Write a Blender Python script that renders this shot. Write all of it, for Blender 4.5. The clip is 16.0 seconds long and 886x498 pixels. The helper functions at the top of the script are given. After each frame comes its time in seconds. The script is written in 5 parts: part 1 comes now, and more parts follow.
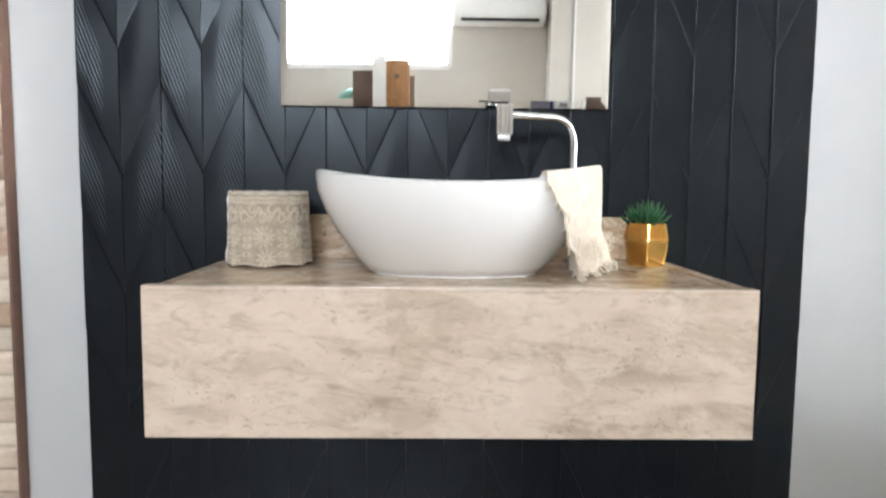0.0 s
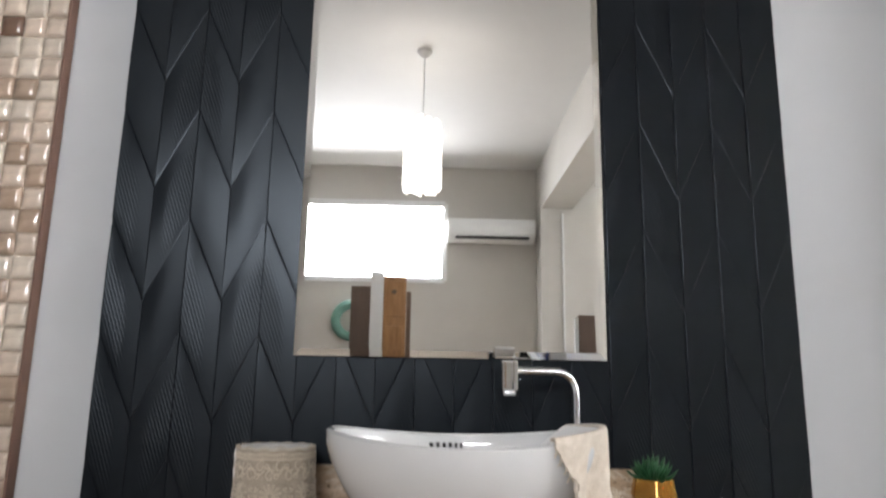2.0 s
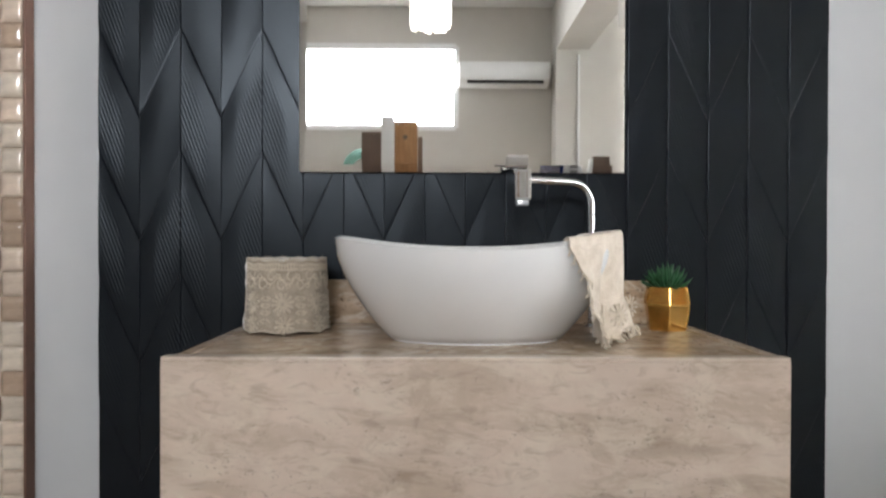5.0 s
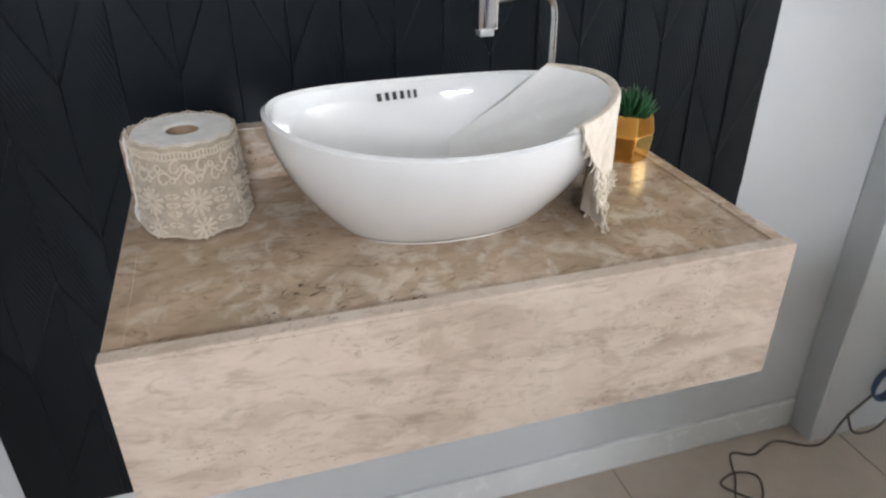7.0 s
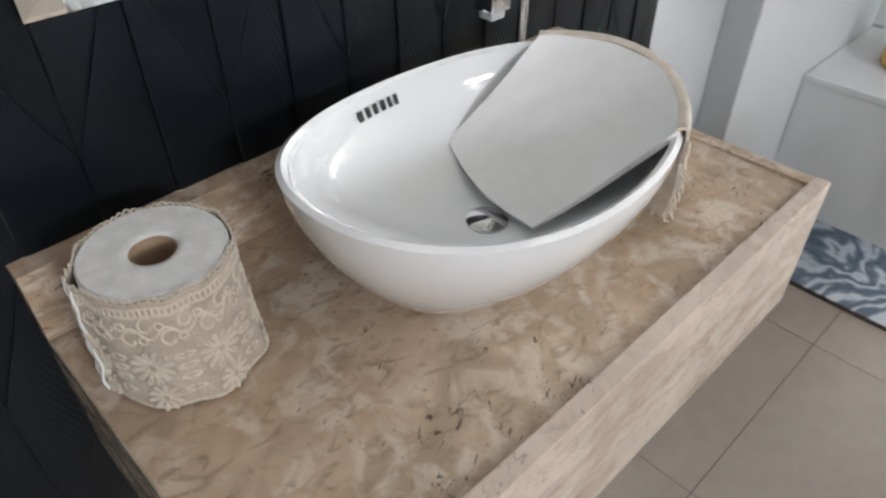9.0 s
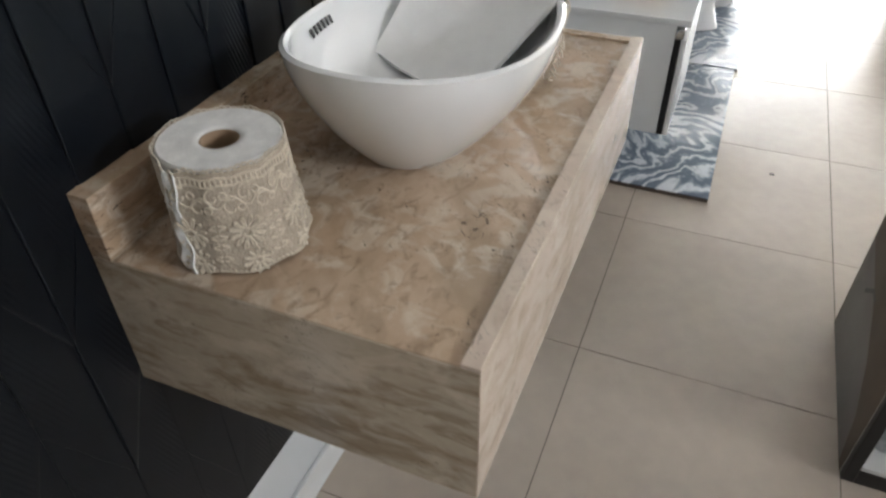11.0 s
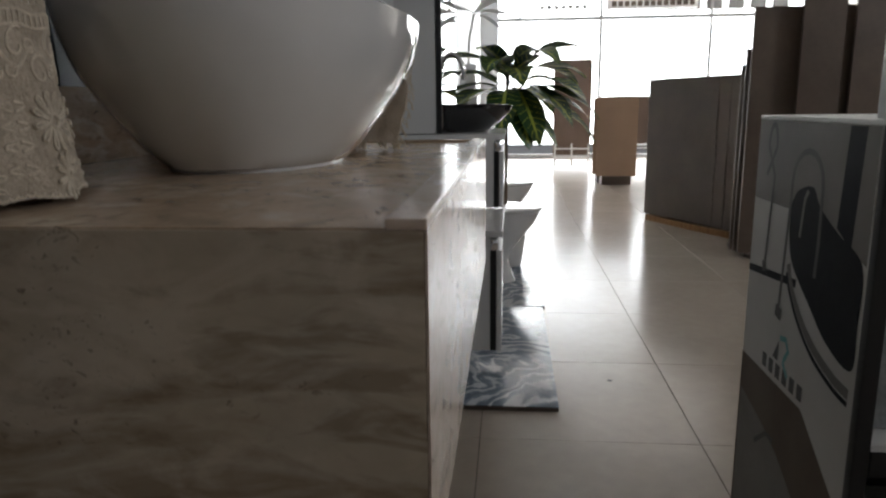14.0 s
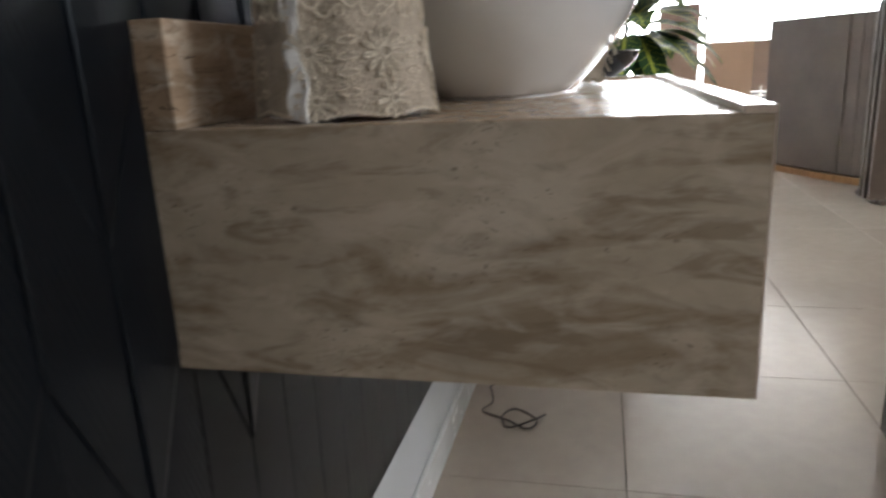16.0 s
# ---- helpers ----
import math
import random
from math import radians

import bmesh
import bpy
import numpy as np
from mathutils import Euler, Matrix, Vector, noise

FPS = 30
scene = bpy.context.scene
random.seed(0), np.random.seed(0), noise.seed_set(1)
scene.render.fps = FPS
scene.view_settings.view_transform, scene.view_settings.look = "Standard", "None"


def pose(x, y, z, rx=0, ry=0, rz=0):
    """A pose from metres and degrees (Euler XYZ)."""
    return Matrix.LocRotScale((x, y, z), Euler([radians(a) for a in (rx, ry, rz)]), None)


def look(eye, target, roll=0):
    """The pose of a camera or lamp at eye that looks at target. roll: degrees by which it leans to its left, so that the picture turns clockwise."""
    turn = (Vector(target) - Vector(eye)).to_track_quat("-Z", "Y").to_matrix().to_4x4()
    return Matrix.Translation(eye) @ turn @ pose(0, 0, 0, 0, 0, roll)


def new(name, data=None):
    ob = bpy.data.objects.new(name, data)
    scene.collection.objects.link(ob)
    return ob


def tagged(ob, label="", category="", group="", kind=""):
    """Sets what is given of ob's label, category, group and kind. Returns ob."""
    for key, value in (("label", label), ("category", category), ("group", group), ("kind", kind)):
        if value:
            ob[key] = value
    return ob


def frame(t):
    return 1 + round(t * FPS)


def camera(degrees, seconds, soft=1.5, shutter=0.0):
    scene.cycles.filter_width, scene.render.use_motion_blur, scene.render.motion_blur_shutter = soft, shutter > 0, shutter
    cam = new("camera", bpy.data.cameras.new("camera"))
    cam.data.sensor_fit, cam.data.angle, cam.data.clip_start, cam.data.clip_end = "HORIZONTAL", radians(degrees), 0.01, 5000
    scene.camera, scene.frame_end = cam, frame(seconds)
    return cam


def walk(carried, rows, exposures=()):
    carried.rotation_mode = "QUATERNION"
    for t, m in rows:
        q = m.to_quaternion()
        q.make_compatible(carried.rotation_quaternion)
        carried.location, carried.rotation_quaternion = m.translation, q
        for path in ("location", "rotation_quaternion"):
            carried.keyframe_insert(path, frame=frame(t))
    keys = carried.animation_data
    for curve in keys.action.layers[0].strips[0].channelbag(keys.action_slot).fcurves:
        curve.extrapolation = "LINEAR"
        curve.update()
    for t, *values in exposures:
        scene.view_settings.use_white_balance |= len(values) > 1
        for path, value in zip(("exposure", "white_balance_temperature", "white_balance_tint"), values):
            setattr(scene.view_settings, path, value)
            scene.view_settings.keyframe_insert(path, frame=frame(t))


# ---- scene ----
cam = camera(65.4, 16.0, soft=2.3, shutter=0.4)
PATH = [
    (0, (-0.029, -1.327, 1.031), (0.007, 0.665, 0.849), 0.6),
    (0.5, (-0.033, -1.333, 1.054), (0.01, 0.666, 1.005), 0.6),
    (1, (-0.039, -1.347, 1.071), (0.0, 0.651, 1.166), 0.9),
    (1.5, (-0.052, -1.362, 1.09), (-0.014, 0.62, 1.354), 0.8),
    (2, (-0.059, -1.376, 1.119), (-0.008, 0.584, 1.516), 1.0),
    (2.5, (-0.058, -1.386, 1.138), (0.002, 0.552, 1.63), 0.9),
    (3, (-0.063, -1.382, 1.133), (-0.051, 0.572, 1.559), 1.4),
    (3.5, (-0.065, -1.35, 1.11), (-0.052, 0.626, 1.413), 1.3),
    (4, (-0.061, -1.33, 1.092), (-0.061, 0.666, 1.221), -0.2),
    (4.5, (-0.056, -1.332, 1.072), (-0.035, 0.666, 1.157), 0.0),
    (5, (-0.052, -1.318, 1.045), (-0.033, 0.682, 1.027), 0.2),
    (7.5, (-0.26, -0.951, 1.373), (0.336, 0.598, 0.256), -0.9),
    (8, (-0.26, -0.863, 1.396), (0.347, 0.61, 0.188), -3.9),
    (8.2, (-0.282, -0.804, 1.394), (0.385, 0.602, 0.138), -3.3),
    (10.5, (-0.731, -0.522, 1.367), (0.758, 0.083, 0.176), -1.1),
    (11, (-0.781, -0.575, 1.358), (0.652, 0.041, 0.107), -1.0),
    (11.5, (-0.836, -0.644, 1.358), (0.565, 0.013, 0.091), -2.6),
    (12, (-0.883, -0.642, 1.32), (0.614, 0.002, 0.16), -1.9),
    (12.5, (-0.831, -0.574, 1.202), (0.819, -0.087, 0.183), -2.2),
    (13, (-0.764, -0.501, 1.089), (1.065, -0.245, 0.32), -1.3),
    (13.5, (-0.707, -0.482, 1.008), (1.21, -0.242, 0.492), -1.8),
    (14, (-0.713, -0.483, 0.951), (1.236, -0.294, 0.544), -0.7),
    (14.5, (-0.725, -0.462, 0.916), (1.233, -0.303, 0.539), -0.6),
    (15, (-0.759, -0.437, 0.917), (1.206, -0.283, 0.577), -0.5),
    (15.5, (-0.813, -0.39, 0.927), (1.13, -0.133, 0.528), -2.5),
    (16, (-0.866, -0.339, 0.933), (1.015, 0.104, 0.416), -2.8),
]
EXPOSURES = [(0, 0.86, 6400, 10), (0.5, 0.38, 6450, 10), (1, 0.32, 6500, 11), (1.5, 0.12, 6500, 12), (2.5, 0.0, 6650, 14), (3.5, 0.06, 6650, 14), (5, 0.14, 6550, 12), (7.5, 0.57, 6300, 12), (8.2, 0.62, 6300, 12), (10.5, 0.35, 6500, 11), (12, 0.45, 6500, 10), (12.5, 0.22, 6500, 10), (13, -0.50, 6550, 12), (13.5, -0.7, 6550, 12), (14, -1.25, 6600, 12), (15, -1.30, 6600, 12), (15.5, -0.92, 6550, 12), (16, 0.13, 6500, 12)]
walk(cam, [(t, look(eye, target, roll)) for t, eye, target, roll in PATH], EXPOSURES)

# ---- world, sun and large lights ----
world = bpy.data.worlds.new("sky")
scene.world = world
world.use_nodes = True
wn = world.node_tree
sky = wn.nodes.new("ShaderNodeTexSky")
sky.sky_type, sky.sun_disc = "NISHITA", False
sky.sun_elevation, sky.sun_rotation = radians(48), radians(100)
wn.links.new(sky.outputs[0], wn.nodes["Background"].inputs[0])
wn.nodes["Background"].inputs[1].default_value = 0.12

sun = new("sun", bpy.data.lights.new("sun", "SUN"))
sun.data.energy, sun.data.angle, sun.data.color = 3.0, radians(0.5), (1, 0.95, 0.88)
sun.matrix_world = look((0, 0, 0), (-0.15, -0.66, -0.74))


def area(name, eye, target, sx, sy, power, color):
    la = bpy.data.lights.new(name, "AREA")
    la.shape, la.size, la.size_y, la.energy, la.color = "RECTANGLE", sx, sy, power, color
    ob = new(name, la)
    ob.matrix_world = look(eye, target)
    return ob


# daylight in the opening of the high window and of the glazed shop front
area("window_daylight", (-0.73, -6.16, 2.69), (-0.73, -1.6, -0.2), 1.72, 0.86, 158, (0.93, 0.965, 1.0))
area("shop_front_daylight", (12.6, -3.0, 1.8), (0, -3.0, 1.0), 5.6, 3.2, 740, (0.95, 0.98, 1.0))
# the pendant's bulb shines up through its open top
lamp_light = new("pendant_bulb", bpy.data.lights.new("pendant_bulb", "SPOT"))
lamp_light.data.energy, lamp_light.data.color, lamp_light.data.shadow_soft_size = 5, (1, 0.95, 0.88), 0.03
lamp_light.data.spot_size, lamp_light.data.spot_blend = radians(125), 0.3
lamp_light.matrix_world = pose(-0.095, -3.33, 2.825, 180)


# ---- materials ----
def mat(name, color, rough=0.5, metal=0.0, dark=None, scale=8.0, fine=0.25, bump=0.0, bscale=120.0, rvar=0.08,
        stretch=(1, 1, 1), spread=(0.35, 0.65), coat=0.0, sheen=0.0, piece=0.0, trans=0.0):
    """A surface with broad and fine variation between color and dark, and a fine relief."""
    m = bpy.data.materials.new(name)
    m.use_nodes = True
    nt = m.node_tree
    b = nt.nodes["Principled BSDF"]
    L = nt.links.new
    N = nt.nodes.new
    tc, mp = N("ShaderNodeTexCoord"), N("ShaderNodeMapping")
    mp.inputs["Scale"].default_value = stretch
    L(tc.outputs["Object"], mp.inputs[0])
    n1, n2 = N("ShaderNodeTexNoise"), N("ShaderNodeTexNoise")
    n1.inputs["Scale"].default_value, n1.inputs["Detail"].default_value = scale, 6
    n2.inputs["Scale"].default_value, n2.inputs["Detail"].default_value = scale * 9, 4
    L(mp.outputs[0], n1.inputs[0]), L(mp.outputs[0], n2.inputs[0])
    mixn = N("ShaderNodeMix")
    mixn.inputs[0].default_value = fine
    L(n1.outputs[0], mixn.inputs[2]), L(n2.outputs[0], mixn.inputs[3])
    ramp = N("ShaderNodeValToRGB")
    ramp.color_ramp.elements[0].position, ramp.color_ramp.elements[1].position = spread
    d = dark or tuple(c * 0.82 for c in color)
    ramp.color_ramp.elements[0].color, ramp.color_ramp.elements[1].color = (*d, 1), (*color, 1)
    L(mixn.outputs[0], ramp.inputs[0])
    out = ramp.outputs[0]
    if piece:
        info, hsv, mr = N("ShaderNodeObjectInfo"), N("ShaderNodeHueSaturation"), N("ShaderNodeMapRange")
        mr.inputs[3].default_value, mr.inputs[4].default_value = 1 - piece, 1 + piece
        L(info.outputs["Random"], mr.inputs[0]), L(mr.outputs[0], hsv.inputs["Value"]), L(out, hsv.inputs["Color"])
        out = hsv.outputs[0]
    L(out, b.inputs["Base Color"])
    rr = N("ShaderNodeMapRange")
    rr.inputs[3].default_value, rr.inputs[4].default_value = max(0.02, rough - rvar), min(1, rough + rvar)
    L(n2.outputs[0], rr.inputs[0]), L(rr.outputs[0], b.inputs["Roughness"])
    b.inputs["Metallic"].default_value = metal
    b.inputs["Coat Weight"].default_value = coat
    b.inputs["Coat Roughness"].default_value = 0.06
    b.inputs["Sheen Weight"].default_value = sheen
    b.inputs["Transmission Weight"].default_value = trans
    if bump:
        n3, bp = N("ShaderNodeTexNoise"), N("ShaderNodeBump")
        n3.inputs["Scale"].default_value, n3.inputs["Detail"].default_value = bscale, 5
        L(mp.outputs[0], n3.inputs[0])
        bp.inputs["Strength"].default_value, bp.inputs["Distance"].default_value = bump, 0.003
        L(n3.outputs[0], bp.inputs["Height"]), L(bp.outputs[0], b.inputs["Normal"])
    return m


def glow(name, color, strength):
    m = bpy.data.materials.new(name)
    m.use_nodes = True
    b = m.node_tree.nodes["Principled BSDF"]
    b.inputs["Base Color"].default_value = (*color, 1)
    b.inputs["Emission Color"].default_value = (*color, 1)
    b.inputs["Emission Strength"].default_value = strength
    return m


def travertine(name, tone, deep, rough=0.15, drifts=0.8, clouds=0.5, flecks=0.5, pits=0.8, beds=5.6, grain=1.0, turn=30):
    """Polished beige travertine: cloudy beds, brown drifts and thin dark cavities along the bedding."""
    m = mat(name, tone, rough, scale=4.6, dark=deep, stretch=(1.0, 1.3, 0.36 * beds), spread=(0.36, 0.64), fine=0.30, rvar=0.05)
    nt = m.node_tree
    N, L = nt.nodes.new, nt.links.new
    b = nt.nodes["Principled BSDF"]
    src = b.inputs["Base Color"].links[0].from_socket
    tc = N("ShaderNodeTexCoord")

    def layer(scale3, sc, detail, dist, lo, hi, rot=turn):
        mp, nz, mr = N("ShaderNodeMapping"), N("ShaderNodeTexNoise"), N("ShaderNodeMapRange")
        mp.vector_type = "TEXTURE"
        mp.inputs["Rotation"].default_value = (radians(3), radians(3), radians(rot))
        mp.inputs["Scale"].default_value = tuple(1 / v for v in scale3)
        nz.inputs["Scale"].default_value, nz.inputs["Detail"].default_value, nz.inputs["Distortion"].default_value = sc, detail, dist
        nz.inputs["Roughness"].default_value = 0.60
        mr.inputs[1].default_value, mr.inputs[2].default_value = lo, hi
        L(tc.outputs["Object"], mp.inputs[0]), L(mp.outputs[0], nz.inputs[0]), L(nz.outputs[0], mr.inputs[0])
        return mr.outputs[0]

    def times(a, c):
        k = N("ShaderNodeMath")
        k.operation = "MULTIPLY"
        L(a, k.inputs[0])
        if isinstance(c, float):
            k.inputs[1].default_value = c
        else:
            L(c, k.inputs[1])
        return k.outputs[0]

    def over(colour, mask, amount, under):
        mx = N("ShaderNodeMix")
        mx.data_type = "RGBA"
        L(times(mask, float(amount)), mx.inputs[0]), L(under, mx.inputs[6])
        mx.inputs[7].default_value = (*colour, 1)
        return mx.outputs[2]

    drift = layer((1.4, 2.0, beds), 3.0, 7, 0.6, 0.49, 0.60)
    streak = layer((3.0, 4.5, beds * 3.2), 2.4, 6, 0.8, 0.53, 0.62)
    pale = layer((3.2, 3.6, beds * 1.4), 3.4 * grain, 7, 0.7, 0.49, 0.63, turn + 25)
    fleck = layer((7.0, 11.0, beds * 4), 2.6 * grain, 7, 1.2, 0.53, 0.68, turn - 40)
    thin = layer((22, 52, 70), 2.1, 5, 1.8, 0.610, 0.640)
    gate = layer((1, 1, 1.8), 7.0, 4, 0.3, 0.50, 0.56)
    cut = times(thin, gate)
    out = over((0.270, 0.202, 0.132), drift, drifts, src)
    out = over((0.225, 0.168, 0.110), streak, drifts * 0.75, out)
    out = over((0.66, 0.575, 0.475), pale, clouds, out)
    out = over((0.215, 0.150, 0.098), fleck, flecks, out)
    out = over((0.065, 0.046, 0.032), cut, pits, out)
    L(out, b.inputs["Base Color"])
    bp = N("ShaderNodeBump")
    bp.invert = True
    bp.inputs["Strength"].default_value, bp.inputs["Distance"].default_value = 0.25 * pits, 0.001
    L(cut, bp.inputs["Height"]), L(bp.outputs[0], b.inputs["Normal"])
    b.inputs["IOR"].default_value = 1.42
    return m


def blue_marble():
    m = bpy.data.materials.new("blue_marble")
    m.use_nodes = True
    nt = m.node_tree
    N, L = nt.nodes.new, nt.links.new
    b = nt.nodes["Principled BSDF"]
    tc, nz, wv, ramp = N("ShaderNodeTexCoord"), N("ShaderNodeTexNoise"), N("ShaderNodeTexWave"), N("ShaderNodeValToRGB")
    wv.inputs["Scale"].default_value, wv.inputs["Distortion"].default_value = 3.4, 5
    wv.inputs["Detail"].default_value, wv.inputs["Detail Scale"].default_value, wv.inputs["Detail Roughness"].default_value = 4, 1.6, 0.55
    wv.bands_direction = "DIAGONAL"
    nz.inputs["Scale"].default_value, nz.inputs["Detail"].default_value, nz.inputs["Distortion"].default_value = 2.6, 4, 0.8
    mul, add = N("ShaderNodeVectorMath"), N("ShaderNodeVectorMath")
    mul.operation, add.operation = "SCALE", "ADD"
    mul.inputs["Scale"].default_value = 0.9
    L(tc.outputs["Object"], nz.inputs[0]), L(nz.outputs["Color"], mul.inputs[0])
    L(tc.outputs["Object"], add.inputs[0]), L(mul.outputs[0], add.inputs[1]), L(add.outputs[0], wv.inputs[0])
    n2 = N("ShaderNodeTexNoise")
    n2.inputs["Scale"].default_value, n2.inputs["Detail"].default_value = 7, 5
    mx = N("ShaderNodeMix")
    mx.inputs[0].default_value = 0.4
    L(tc.outputs["Object"], n2.inputs[0]), L(wv.outputs["Fac"], mx.inputs[2]), L(n2.outputs[0], mx.inputs[3])
    cr = ramp.color_ramp
    cr.elements[0].position, cr.elements[0].color = 0.22, (0.15, 0.185, 0.235, 1)
    cr.elements[1].position, cr.elements[1].color = 0.80, (0.64, 0.68, 0.72, 1)
    cr.elements.new(0.55).color = (0.27, 0.315, 0.37, 1)
    L(mx.outputs[0], ramp.inputs[0]), L(ramp.outputs[0], b.inputs["Base Color"])
    b.inputs["Roughness"].default_value = 0.12
    return m


def ribbed_black():
    """Satin anthracite ceramic; fine slanted ribs run over part of every piece."""
    m = mat("anthracite_ceramic", (0.0045, 0.0060, 0.0088), 0.31, dark=(0.0030, 0.0040, 0.0058), scale=14, rvar=0.05)
    nt = m.node_tree
    N, L = nt.nodes.new, nt.links.new
    b = nt.nodes["Principled BSDF"]
    uv, sep, info = N("ShaderNodeUVMap"), N("ShaderNodeSeparateXYZ"), N("ShaderNodeObjectInfo")
    L(uv.outputs[0], sep.inputs[0])

    def op(kind, a, c):
        n = N("ShaderNodeMath")
        n.operation = kind
        for i, v in enumerate((a, c)):
            if isinstance(v, (int, float)):
                n.inputs[i].default_value = v
            else:
                L(v, n.inputs[i])
        return n.outputs[0]
    s, w = sep.outputs[0], sep.outputs[1]
    tc, xyz = N("ShaderNodeTexCoord"), N("ShaderNodeSeparateXYZ")
    L(tc.outputs["Object"], xyz.inputs[0])
    lane = op("ADD", xyz.outputs[0], op("MULTIPLY", xyz.outputs[2], 0.36))
    wave = op("SINE", op("MULTIPLY", lane, 6.2832 / 0.0066), 0)
    rise = op("MINIMUM", op("MAXIMUM", op("MULTIPLY", op("SUBTRACT", s, 0.30), 5.0), 0.0), 1.0)
    fade = op("MINIMUM", op("MAXIMUM", op("SUBTRACT", 1.5, op("MULTIPLY", op("ABSOLUTE", op("SUBTRACT", w, 0.42), 0), 3.6)), 0.0), 1.0)
    zone = op("MULTIPLY", rise, fade)
    some = op("GREATER_THAN", info.outputs["Random"], 0.52)
    bp = N("ShaderNodeBump")
    bp.inputs["Strength"].default_value, bp.inputs["Distance"].default_value = 0.22, 0.0010
    b.inputs["Specular IOR Level"].default_value = 0.29
    b.inputs["Specular Tint"].default_value = (0.80, 0.91, 1.0, 1)
    L(op("MULTIPLY", wave, op("MULTIPLY", zone, some)), bp.inputs["Height"]), L(bp.outputs[0], b.inputs["Normal"])
    return m


